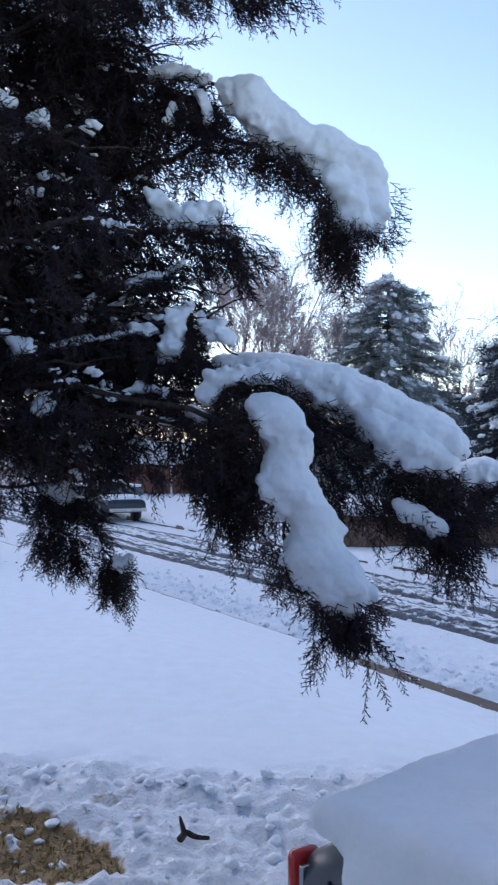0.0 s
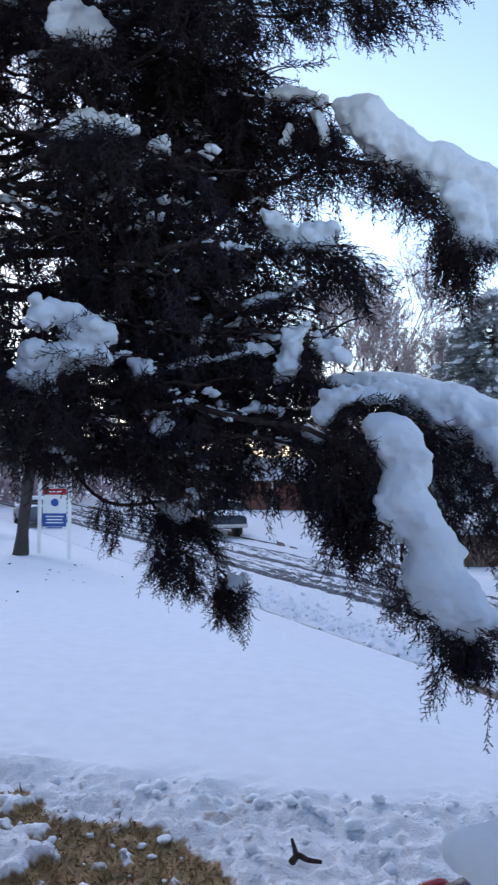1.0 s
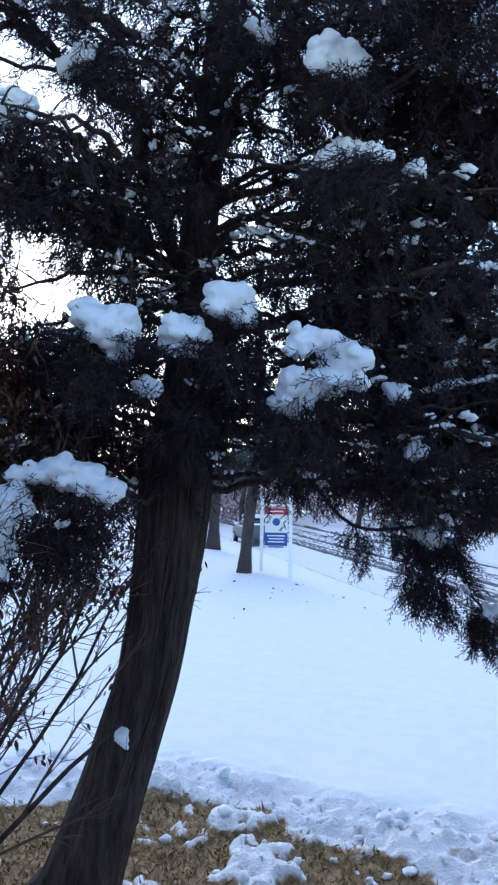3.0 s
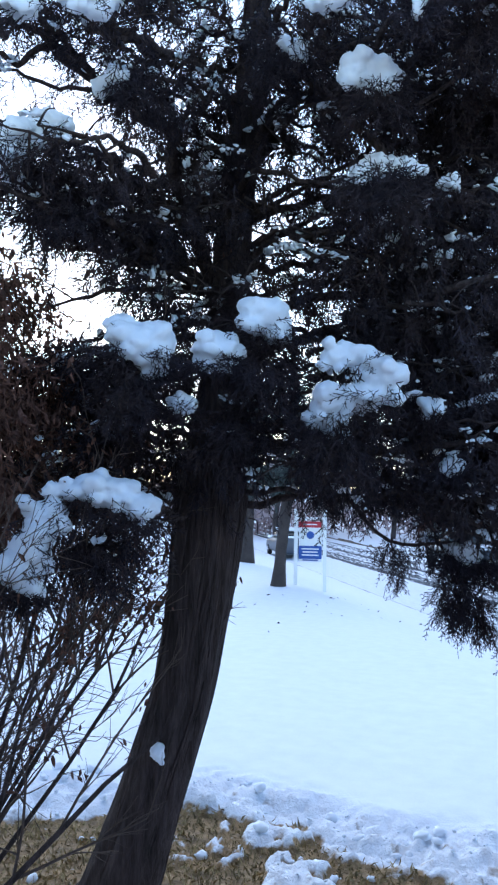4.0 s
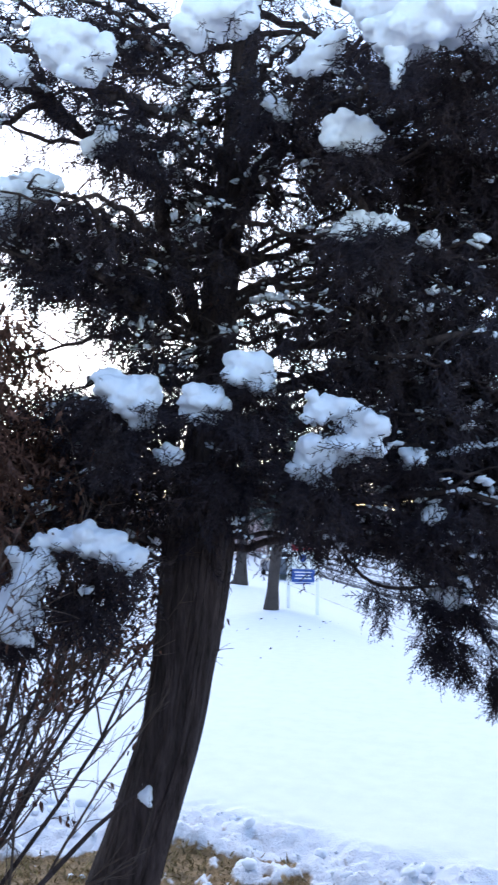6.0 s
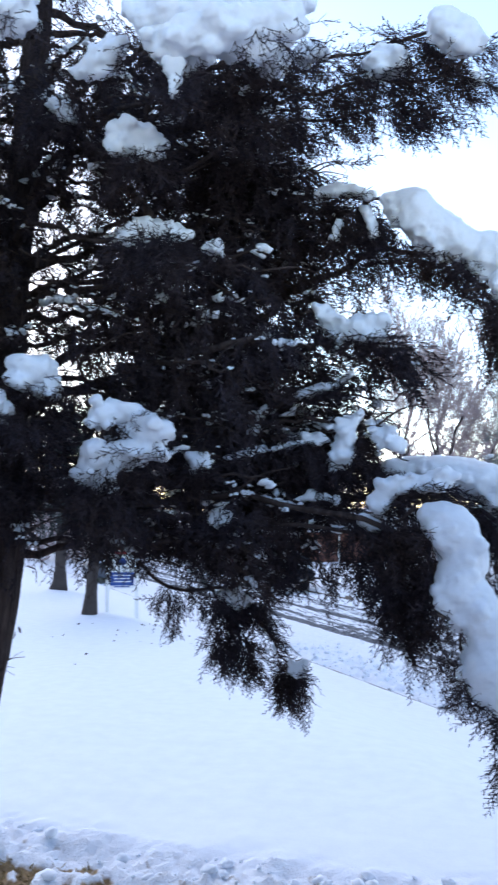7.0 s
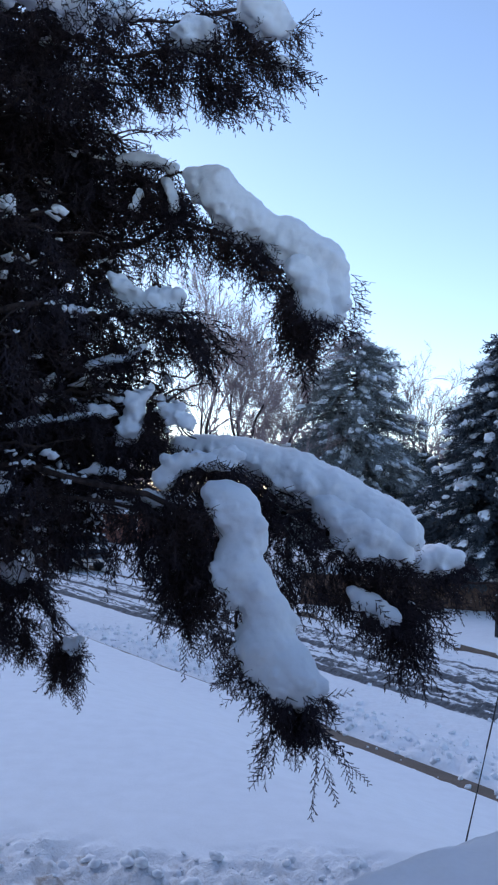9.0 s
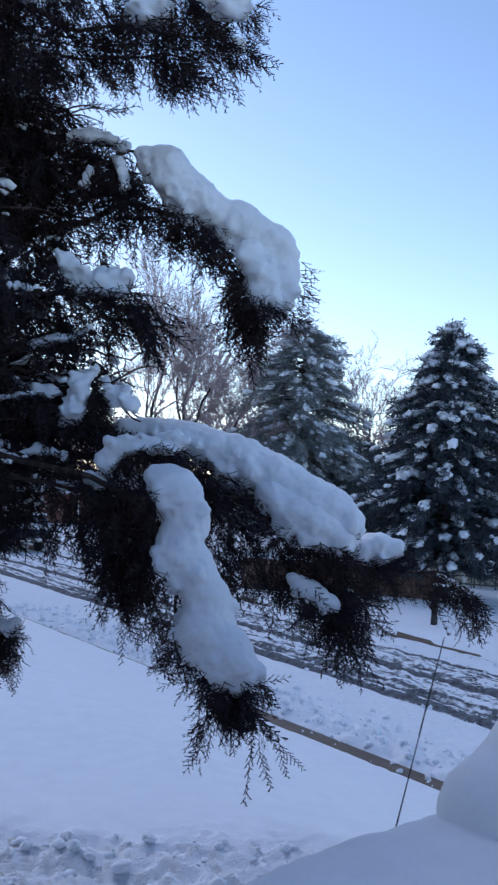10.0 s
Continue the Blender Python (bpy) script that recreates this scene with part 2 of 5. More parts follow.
def cover(s):
    """How far the snow hides the near kerb, 0 to 1."""
    return smooth(11.6, 12.6, s + 0.5 * vnoise(s, s * 0, 0.8, 3, 2))


def trodden(x, y):
    """Where feet have broken up the snow, 0 to 1."""
    line = np.interp(x, [-6, -4.4, -3.5, -2.6, -1.6, -0.6, 0.3, 1.2, 2.2], [6.8, 7.3, 7.75, 7.6, 7.25, 7.1, 7.0, 7.1, 6.6])
    return smooth(-0.15, 0.55, line - y + 0.3 * vnoise(x, y, 1.1, 8, 3)) * smooth(-7, -5, x) * smooth(2.6, 3.8, y) * smooth(3.6, 2.4, x)


def ground_height(x, y):
    x, y = np.asarray(x, float), np.asarray(y, float)
    n, s = street(x, y)
    z = -1.02 * smooth(4.6, 8.9, n) + 0.3 * smooth(5.2, 2.6, y) + 0.02 * cover(s) * smooth(7.5, 8.9, n)
    z = z + (0.035 * vnoise(x, y, 0.35, 2, 2) + 0.012 * vnoise(x, y, 2.0, 5, 2)) * smooth(8.9, 7.5, n)
    trod = trodden(x, y)
    clod = np.clip(0.55 - cells(x + 0.08 * vnoise(x, y, 6, 2), y, 7, 3), 0, 1) * 0.035 + np.clip(0.6 - cells(x + 0.06 * vnoise(x, y, 9, 2), y + 0.05 * vnoise(x, y, 11, 6), 15, 7), 0, 1) * 0.045
    step = 0.06 * vnoise(x, y, 2.6, 21, 3) + 0.06 * (0.5 - np.abs(vnoise(x, y, 6.5, 22, 3))) + 0.05 * vnoise(x * 1.3 + y, y * 6.5 + x * 1.5, 1.0, 29, 3) + 0.04 * vnoise(x, y, 14, 24, 3) + 0.02 * vnoise(x, y, 30, 26, 1)
    bare = bare_patch(x, y)
    z = z + trod * ((clod * smooth(-0.3, 0.4, vnoise(x, y, 1.4, 17, 2)) + step) * (1 - 0.8 * bare) - 0.05) - 0.05 * bare
    beyond = smooth(FAR_KERB - 0.1, FAR_KERB + 0.1, n)
    z = np.where(n > FAR_KERB - 0.25, -0.97 + 0.12 * smooth(18.2, 21, n) + 0.05 * vnoise(x, y, 0.7, 12, 3) - 0.04 * (1 - beyond), z)
    edge = 8.95 + 0.24 * cover(s) + 0.04 * vnoise(s, s * 0 + 3, 2.5, 6, 3)
    z = np.where(n < FAR_KERB - 0.12 + 0.1 * vnoise(s, s * 0, 1.3, 15, 3), z * (1 - smooth(edge, edge + 0.05, n)) - 1.5 * smooth(edge, edge + 0.05, n), z)
    return z


def stretch(*runs):
    """Grid lines: runs of (from, to, step)."""
    return np.unique(np.concatenate([np.arange(a, b, c) for a, b, c in runs]).round(4))


def sheet(name, ns, ss, height, mat, bare, shift=None, label=""):
    n, s = np.meshgrid(ns, ss, indexing="ij")
    if shift is not None:
        n = n + shift(n, s)
    x, y, _ = place(n, s)
    z = height(x, y, n, s)
    k, m = n.shape
    i, j = np.meshgrid(np.arange(k - 1), np.arange(m - 1), indexing="ij")
    a = i * m + j
    ob = mesh_object(name, np.stack([x, y, z], -1).reshape(-1, 3), np.stack([a, a + m, a + m + 1, a + 1], -1).reshape(-1, 4), mat)
    at = ob.data.attributes.new("bare", "FLOAT", "POINT")
    at.data.foreach_set("value", bare(x, y, n, s).astype(np.float32).ravel())
    at = ob.data.attributes.new("trod", "FLOAT", "POINT")
    at.data.foreach_set("value", (0.12 + 0.88 * trodden(x, y)).astype(np.float32).ravel())
    return tagged(ob, label, kind="structure")


LONG = stretch((-900, -100, 100), (-100, -20, 10), (-20, 2, 1.0), (2, 3.4, 0.15), (3.4, 8.8, 0.036), (8.8, 9.2, 0.05), (9.2, 14, 0.08), (14, 30, 0.2), (30, 60, 0.6), (60, 140, 4), (140, 1500, 100))


sheet("ground", stretch((-900, -100, 100), (-100, -10, 6), (-10, -2, 0.4), (-2, 0, 0.05), (0, 4.6, 0.036), (4.6, 5.2, 0.06), (5.2, 8.85, 0.1), (8.85, 9.45, 0.024), (9.5, 17.6, 0.6), (17.6, 18.2, 0.05), (18.4, 24, 0.2), (24, 60, 3), (60, 140, 8), (140, 1500, 100)),
      LONG, lambda x, y, n, s: ground_height(x, y), GROUND, lambda x, y, n, s: np.maximum(bare_patch(x, y), soil(x, y)) * (n < 6),
      label="snow-covered sloping front lawn with trodden snow and a patch of dead grass")


def road_height(x, y, n, s):
    z = -1.13 - 0.05 * np.abs(n - 13.6) / 4.4
    z = z + 0.03 * vnoise(x, y, 1.2, 41, 3) + 0.02 * vnoise(x, y, 5, 43, 2)
    ridge = smooth(9.4, 9.8, n) * smooth(11.2, 10.1, n)
    z = z + ridge * (0.08 + np.clip(0.6 - cells(x, y, 4.5, 9), 0, 1) * 0.1 + 0.1 * vnoise(x, y, 5, 47, 3)) * smooth(30, 18, s)
    z = z + 0.035 * vnoise(x, y, 7.5, 49, 2) * smooth(12.6, 11.0, n)
    z = z - 0.12 * ruts(n, s) + 0.05 * slushy(n, s) * vnoise(n * 7, s * 3.5, 1.0, 45, 3)
    return z - 0.08 * smooth(9.62, 9.42, n) * (1 - cover(s))


def ruts(n, s):
    wob = 0.12 * vnoise(s, s * 0, 0.12, 51, 2)
    arc = 11.2 + 0.02 * (s - 14) ** 2
    r = 0
    for c, w, k in ((12.75, 0.16, 0.8), (13.4, 0.2, 1.0), (14.75, 0.2, 1.0), (15.3, 0.16, 0.7), (16.2, 0.2, 0.8), (17.75, 0.1, 0.7)):
        r = np.maximum(r, k * np.exp(-((n - c - wob) / w) ** 2))
    r = np.maximum(r, 0.35 * np.exp(-((n - arc) / 0.14) ** 2) * (s > 12))
    return r


def slushy(n, s):
    return smooth(12.3, 12.9, n) * smooth(16.8, 16.2, n)


def road_bare(x, y, n, s):
    """Wet asphalt that shows: thin lines drawn along the tracks, and grit between them."""
    grit = 0.5 + 0.5 * (0.5 * vnoise(n * 12, s * 1.1, 1.0, 61, 4) + 0.75 * vnoise(n * 16, s * 8, 1.0, 67, 3))
    along = 0.5 + 0.5 * vnoise(n * 3.5, s * 0.3, 1.0, 63, 3)
    wob = 0.12 * vnoise(s, s * 0, 0.12, 51, 2)
    lines = 0
    for c, w, k in ((12.62, 0.07, 0.6), (12.88, 0.11, 1.0), (13.35, 0.14, 1.1), (13.62, 0.05, 0.7), (13.95, 0.04, 0.6), (14.6, 0.08, 0.8), (14.85, 0.13, 1.1), (15.25, 0.08, 0.8), (15.75, 0.04, 0.6), (16.15, 0.12, 1.0), (16.42, 0.05, 0.7), (17.75, 0.07, 0.7)):
        lines = np.maximum(lines, k * np.exp(-((n - c - wob) / w) ** 2))
    return np.clip(lines * (0.6 + 0.6 * along) + 0.62 * slushy(n, s) * smooth(0.3, 0.7, grit) * (0.6 + 0.6 * along), 0, 1)


sheet("road", stretch((9.4, 11.4, 0.06), (11.4, 12.4, 0.045), (12.4, 16.6, 0.03), (16.6, 18.02, 0.045)), stretch((-900, -100, 100), (-100, -20, 10), (-20, 4, 1.0), (4, 26, 0.085), (26, 60, 0.3), (60, 140, 4), (140, 1500, 100)),
      road_height, SLUSH, road_bare, label="residential street under snow with dark slushy tyre ruts")

# kerbs: rounded concrete strips with joints
for edge, side in ((KERB, 1), (FAR_KERB, -1)):
    bm = bmesh.new()
    prof = [(-0.3, -1.3), (-0.3, -1.035), (-0.2, -1.03), (0.1, -1.035), (0.16, -1.06), (0.22, -1.15), (0.34, -1.165), (0.34, -1.3)]
    if side < 0:
        prof = [(0.12, -1.3), (0.12, -1.02), (0.03, -1.01), (-0.04, -1.03), (-0.08, -1.12), (-0.14, -1.17), (-0.14, -1.3)]
    rows = []
    for s in np.arange(-20, 80, 0.5):
        rows.append([bm.verts.new(place(edge + a + 0.01 * float(vnoise(s, 0.0, 1.5, 71)), s, z)) for a, z in prof])
    for r0, r1 in zip(rows, rows[1:]):
        for k in range(len(prof) - 1):
            bm.faces.new((r0[k], r0[k + 1], r1[k + 1], r1[k]))
    tagged(part("kerb", bm, CONCRETE, shade=True), "wet brown concrete kerb showing between the snow", kind="structure")


# ---- foliage ----
rng = np.random.default_rng(7)


def spray_template(seed, twigs=7, width=0.036, flat=0.22, droop=0.14):
    """A drooping juniper spray, one long along +x: a bent cord with pointed side cords that branch again."""
    r = np.random.default_rng(seed)
    quads = []
    sway = r.normal() * 0.08

    def cord(a, b, w0, w1):
        side = np.cross(b - a, r.normal(size=3) * 0.5 + (0, 0, 1.0))
        side /= np.linalg.norm(side) + 1e-9
        quads.append([a - side * w0, a + side * w0, b + side * w1, b - side * w1])

    def stem(u):
        return np.array([u, sway * math.sin(3 * u), -droop * u * u])

    for k in range(2):
        cord(stem(k * 0.5), stem(k * 0.5 + 0.5), width * (0.5 - 0.1 * k), width * (0.4 - 0.22 * k))
    for k in range(twigs):
        u = 0.1 + 0.82 * (k + r.uniform(-0.3, 0.3)) / (twigs - 1)
        d = np.array([0.74, (1 if k % 2 else -1) * r.uniform(0.45, 0.75), r.normal() * flat - 0.1])
        tip = stem(u) + d * (0.44 - 0.3 * u) * r.uniform(0.7, 1.2)
        cord(stem(u), tip, width * 0.55, width * 0.22)
        for q in (0.35, 0.68)[:2 if k < 3 else 1]:
            m = stem(u) * (1 - q) + tip * q
            cord(m, m + np.array([0.75, r.normal() * 0.55, r.normal() * 0.35 - 0.1]) * 0.14 * (1.3 - q), width * 0.5, width * 0.2)
    return np.array(quads)


def tuft_template(seed, twigs=6, width=0.07, flat=0.7):
    """A coarse tuft for far trees, one long along +x."""
    r = np.random.default_rng(seed)
    quads = []

    def blade(a, d, length, w):
        side = np.cross(d, r.normal(size=3))
        side /= np.linalg.norm(side) + 1e-9
        quads.append([a - side * w * 0.6, a + side * w * 0.6, a + d * length + side * w * 0.4, a + d * length - side * w * 0.4])

    blade(np.zeros(3), np.array([1.0, 0, 0]), 1.0, width * 0.7)
    for k in range(twigs):
        t = 0.08 + 0.86 * k / (twigs - 1)
        d = np.array([0.78, (1 if k % 2 else -1) * 0.62, r.normal() * flat])
        blade(np.array([t, 0, 0]), d / np.linalg.norm(d), 0.46 * (1 - 0.55 * t) * r.uniform(0.75, 1.2), width)
    return np.array(quads)


SPRAYS = [spray_template(k) for k in range(8)]
FINE = [tuft_template(40 + k, twigs=7, width=0.03, flat=0.4) for k in range(5)]
TUFTS = [tuft_template(20 + k) for k in range(5)]


def batch(templates, pos, direction, size):
    """Places sprays along directions, one mesh of quads."""
    pos, d = np.asarray(pos), np.asarray(direction)
    d = d / (np.linalg.norm(d, axis=1)[:, None] + 1e-9)
    v, pick = [], rng.integers(0, len(templates), len(pos))
    side = np.cross(d, rng.normal(size=d.shape))
    side /= np.linalg.norm(side, axis=1)[:, None] + 1e-9
    up = np.cross(d, side)
    frame3 = np.stack([d, side, up], 1) * np.asarray(size)[:, None, None]
    for k, tpl in enumerate(templates):
        m = pick == k
        if m.any():
            flat = tpl.reshape(-1, 3)
            v.append((np.einsum("qi,nij->nqj", flat, frame3[m]) + pos[m][:, None]).reshape(-1, 3))
    v = np.concatenate(v)
    return v, np.arange(len(v)).reshape(-1, 4)


def along(path, count, start=0.15):
    """Random places on a path, with its direction there."""
    p = np.asarray(path)
    u = rng.uniform(start, 1, count) * (len(p) - 1)
    i = np.minimum(u.astype(int), len(p) - 2)
    t = (u - i)[:, None]
    d = p[i + 1] - p[i]
    return p[i] * (1 - t) + p[i + 1] * t, d / (np.linalg.norm(d, axis=1)[:, None] + 1e-9), u / (len(p) - 1)


def hang(path, count, radius, droop, size, start=0.15, fall=0.55):
    """Plumes about a bough: a few sprays from one twig's end, out to the sides and hanging below it."""
    plumes = max(2, count // 6)
    pos, d, u = along(path, plumes, start)
    off = np.clip(rng.normal(size=pos.shape), -1.6, 1.6) * radius * 0.5
    off[:, 2] = -np.abs(np.clip(rng.normal(size=plumes), -1.6, 1.6)) * radius * droop * 0.8 + radius * 0.2
    off *= (1.15 - 0.55 * u)[:, None]
    way = d * 0.5 + off / (radius + 1e-6) * 0.6 + rng.normal(size=pos.shape) * 0.3 + np.array([0, 0, -fall])
    way /= np.linalg.norm(way, axis=1)[:, None] + 1e-9
    pick = np.repeat(np.arange(plumes), 6)
    slide = rng.uniform(-0.55, 0.75, len(pick))[:, None]
    lean = way[pick] + rng.normal(size=(len(pick), 3)) * 0.42 + np.array([0, 0, -0.2])
    at = (pos + off * 0.8)[pick] + way[pick] * slide * size + rng.normal(size=(len(pick), 3)) * 0.012
    return at, lean, size * rng.uniform(0.65, 1.25, len(pick))


CAPS = []


def cap(balls, label="thick soft snow resting on a dark cedar bough", foliage=True):
    """Plans one mass of snow: a chain of balls (x, y, z, radius)."""
    CAPS.append((balls, label, foliage))


# the bough that reaches furthest over the lawn
cap([(-0.13, 4.75, 4.25, 0.06), (-0.02, 4.77, 4.22, 0.11), (0.08, 4.8, 4.1, 0.12), (0.2, 4.82, 4.04, 0.1), (0.34, 4.84, 4.0, 0.1), (0.48, 4.85, 3.9, 0.13), (0.58, 4.86, 3.84, 0.12), (0.61, 4.88, 3.7, 0.11), (0.61, 4.9, 3.57, 0.08)])
cap([(0.44, 4.76, 3.8, 0.08), (0.5, 4.76, 3.7, 0.09), (0.54, 4.78, 3.6, 0.08)])
cap([(-0.15, 5.08, 2.86, 0.06), (0.09, 5.08, 2.84, 0.09), (0.34, 5.07, 2.78, 0.12), (0.61, 5.06, 2.68, 0.14), (0.80, 5.03, 2.57, 0.14), (0.98, 5.01, 2.48, 0.14), (1.08, 4.98, 2.42, 0.10)])
cap([(0.66, 4.98, 2.56, 0.09), (0.80, 4.96, 2.46, 0.12), (0.93, 4.94, 2.38, 0.12), (1.02, 4.93, 2.33, 0.09)])
cap([(1.23, 5.36, 2.24, 0.09), (1.33, 5.34, 2.26, 0.10), (1.45, 5.31, 2.28, 0.05)])
cap([(0.80, 4.93, 2.10, 0.04), (0.90, 4.91, 2.05, 0.06), (1.00, 4.88, 1.98, 0.05)])
cap([(0.05, 4.45, 2.60, 0.07), (0.15, 4.44, 2.55, 0.10), (0.20, 4.45, 2.40, 0.11), (0.16, 4.45, 2.26, 0.11), (0.25, 4.44, 2.16, 0.11), (0.33, 4.42, 2.02, 0.11), (0.31, 4.41, 1.90, 0.13), (0.41, 4.39, 1.81, 0.13), (0.47, 4.37, 1.73, 0.10)])
cap([(-0.22, 4.59, 2.64, 0.05), (-0.16, 4.59, 2.73, 0.06), (-0.03, 4.59, 2.77, 0.05), (0.11, 4.58, 2.76, 0.05)])
cap([(-0.30, 4.59, 2.58, 0.04), (-0.23, 4.59, 2.54, 0.03)])
cap([(-0.52, 4.7, 4.28, 0.02), (-0.42, 4.7, 4.32, 0.03), (-0.32, 4.7, 4.31, 0.025), (-0.24, 4.7, 4.27, 0.02)])
cap([(-0.26, 4.69, 4.18, 0.03), (-0.23, 4.68, 4.1, 0.028), (-0.22, 4.68, 4.04, 0.02)])
cap([(-0.4, 4.69, 4.14, 0.018), (-0.42, 4.68, 4.05, 0.022)])
cap([(-0.50, 4.61, 3.66, 0.04), (-0.42, 4.64, 3.57, 0.06), (-0.30, 4.65, 3.54, 0.07), (-0.21, 4.66, 3.55, 0.06)])
cap([(-0.37, 4.72, 3.06, 0.055), (-0.38, 4.72, 2.98, 0.05), (-0.42, 4.72, 2.88, 0.05)])
cap([(-0.52, 4.72, 2.98, 0.04), (-0.58, 4.72, 3.0, 0.03)])
cap([(-0.82, 4.67, 2.67, 0.02), (-0.69, 4.69, 2.65, 0.025), (-0.57, 4.71, 2.69, 0.025), (-0.44, 4.72, 2.66, 0.015)])
cap([(-1.01, 4.62, 2.88, 0.015), (-0.89, 4.64, 2.92, 0.02), (-0.74, 4.66, 2.94, 0.022), (-0.62, 4.68, 2.96, 0.015)])
cap([(-0.61, 4.64, 3.21, 0.015), (-0.52, 4.65, 3.24, 0.02), (-0.41, 4.66, 3.26, 0.02), (-0.34, 4.65, 3.32, 0.015)])
cap([(-0.24, 4.74, 3.04, 0.03), (-0.18, 4.75, 3.0, 0.045), (-0.12, 4.75, 2.95, 0.035)])
cap([(-1.10, 4.44, 2.87, 0.05)])
cap([(-1.01, 4.49, 2.58, 0.04)])
cap([(-1.07, 4.88, 2.16, 0.04), (-0.98, 4.90, 2.14, 0.05)])
cap([(-0.67, 4.91, 1.77, 0.04)])
cap([(-2.38, 3.66, 3.16, 0.07), (-2.29, 3.71, 3.15, 0.09), (-2.21, 3.75, 3.14, 0.07), (-2.26, 3.76, 2.99, 0.04)])
cap([(-2.05, 3.85, 3.06, 0.05), (-1.97, 3.87, 3.10, 0.07)])
cap([(-1.87, 3.99, 3.27, 0.06), (-1.78, 4.02, 3.29, 0.09), (-1.75, 4.05, 3.20, 0.06)])
cap([(-1.48, 4.05, 3.07, 0.07), (-1.32, 4.09, 3.08, 0.04), (-1.23, 4.13, 2.98, 0.08), (-1.36, 4.11, 2.91, 0.08), (-1.48, 4.08, 2.85, 0.08), (-1.56, 4.06, 2.80, 0.06), (-1.47, 4.09, 2.73, 0.05)])
cap([(-2.19, 3.81, 2.85, 0.03), (-2.12, 3.84, 2.85, 0.04)])
cap([(-1.08, 4.38, 2.86, 0.05)])
cap([(-2.60, 3.47, 2.43, 0.05), (-2.44, 3.57, 2.47, 0.06), (-2.35, 3.62, 2.43, 0.08), (-2.26, 3.67, 2.36, 0.06)])
cap([(-2.59, 3.47, 2.38, 0.06), (-2.65, 3.43, 2.26, 0.09), (-2.68, 3.40, 2.13, 0.08), (-2.74, 3.35, 2.08, 0.06), (-2.64, 3.40, 2.01, 0.04)])
cap([(-1.39, 4.00, 4.37, 0.06), (-1.30, 4.02, 4.38, 0.08), (-1.24, 4.05, 4.35, 0.06)])
cap([(-1.40, 4.17, 3.95, 0.05), (-1.28, 4.19, 3.98, 0.07), (-1.18, 4.22, 3.97, 0.05)])
cap([(-2.47, 3.58, 4.29, 0.04), (-2.39, 3.60, 4.33, 0.04)])
cap([(-0.98, 4.27, 3.91, 0.04)])
cap([(-1.74, 4.01, 4.59, 0.03), (-1.66, 4.06, 4.55, 0.04)])
cap([(-1.01, 4.51, 2.58, 0.04)])
cap([(-2.64, 4.66, 0.96, 0.022), (-2.66, 4.655, 0.99, 0.03), (-2.645, 4.66, 1.02, 0.018), (-2.63, 4.67, 0.93, 0.016)], "small clot of snow stuck to the cedar trunk", foliage=False)
cap([(-2.74, 2.80, 4.44, 0.14), (-2.68, 2.88, 4.39, 0.09)])
cap([(-2.58, 3.04, 4.47, 0.06), (-2.54, 3.09, 4.45, 0.05)])
cap([(-2.39, 3.11, 4.57, 0.08), (-2.30, 3.19, 4.53, 0.11)])
cap([(-2.67, 2.67, 3.78, 0.06), (-2.68, 2.70, 3.66, 0.04)])
cap([(-2.86, 3.36, 3.98, 0.09), (-2.74, 3.43, 4.04, 0.09), (-2.62, 3.48, 4.10, 0.06)])
cap([(-1.09, 3.62, 4.73, 0.12), (-0.92, 3.67, 4.70, 0.14), (-0.73, 3.69, 4.74, 0.14), (-0.54, 3.71, 4.75, 0.11), (-1.01, 3.73, 4.56, 0.04)])
cap([(-1.08, 3.58, 4.63, 0.08), (-0.92, 3.55, 4.6, 0.1), (-0.74, 3.57, 4.64, 0.1), (-0.56, 3.62, 4.68, 0.08)])
cap([(-1.0, 3.57, 4.52, 0.035), (-0.99, 3.58, 4.44, 0.028), (-1.0, 3.58, 4.38, 0.016)])
cap([(-1.83, 3.38, 4.67, 0.08), (-1.66, 3.40, 4.75, 0.09)])
cap([(-1.53, 3.78, 4.61, 0.03), (-1.42, 3.80, 4.65, 0.07), (-1.35, 3.79, 4.71, 0.05)])
cap([(-0.63, 3.88, 4.63, 0.06)])
cap([(0.14, 4.25, 4.94, 0.08), (0.21, 4.28, 4.88, 0.09), (0.28, 4.29, 4.85, 0.06)])
cap([(-0.21, 4.32, 4.79, 0.05), (-0.12, 4.32, 4.81, 0.06)])
cap([(-0.70, 4.16, 4.77, 0.06)])
cap([(-0.49, 4.17, 4.81, 0.05)])
cap([(0.29, 4.37, 4.70, 0.04)])
BALLS = []
for balls, label, foliage in CAPS:
    for a, b in zip(balls, balls[1:] + balls[-1:]):
        BALLS += [[a[i] * (1 - t) + b[i] * t for i in range(4)] for t in (0, 0.5)]
BALLS = np.array(BALLS)


def open_to_snow(pos, way, size):
    """No spray stands over the snow or hides its open side."""
    d = way / (np.linalg.norm(way, axis=1)[:, None] + 1e-9)
    ok = np.ones(len(pos), bool)
    for reach in (0.1, 0.6, 1.0):
        q = pos + d * (size * reach)[:, None]
        for x, y, z, r in BALLS:
            near = (np.abs(q[:, 0] - x) < r) & (q[:, 2] > z - (0.5 + 0.9 * min(max(z - 3.7, 0.0), 0.8)) * r) & (q[:, 2] < z + 1.5 * r) & (q[:, 1] < y + 0.6 * r) & (q[:, 1] > y - 0.7)
            ok &= ~near
    ok |= (pos[:, 0] < -0.9) & (pos[:, 2] < 4.1) & (rng.random(len(pos)) < 0.2)
    return pos[ok], way[ok], size[ok]


cedar = thing("cedar_tree", "leaning dark cedar tree loaded with heavy snow on the lawn", "tree", (-3.08, 4.85, 0.0))


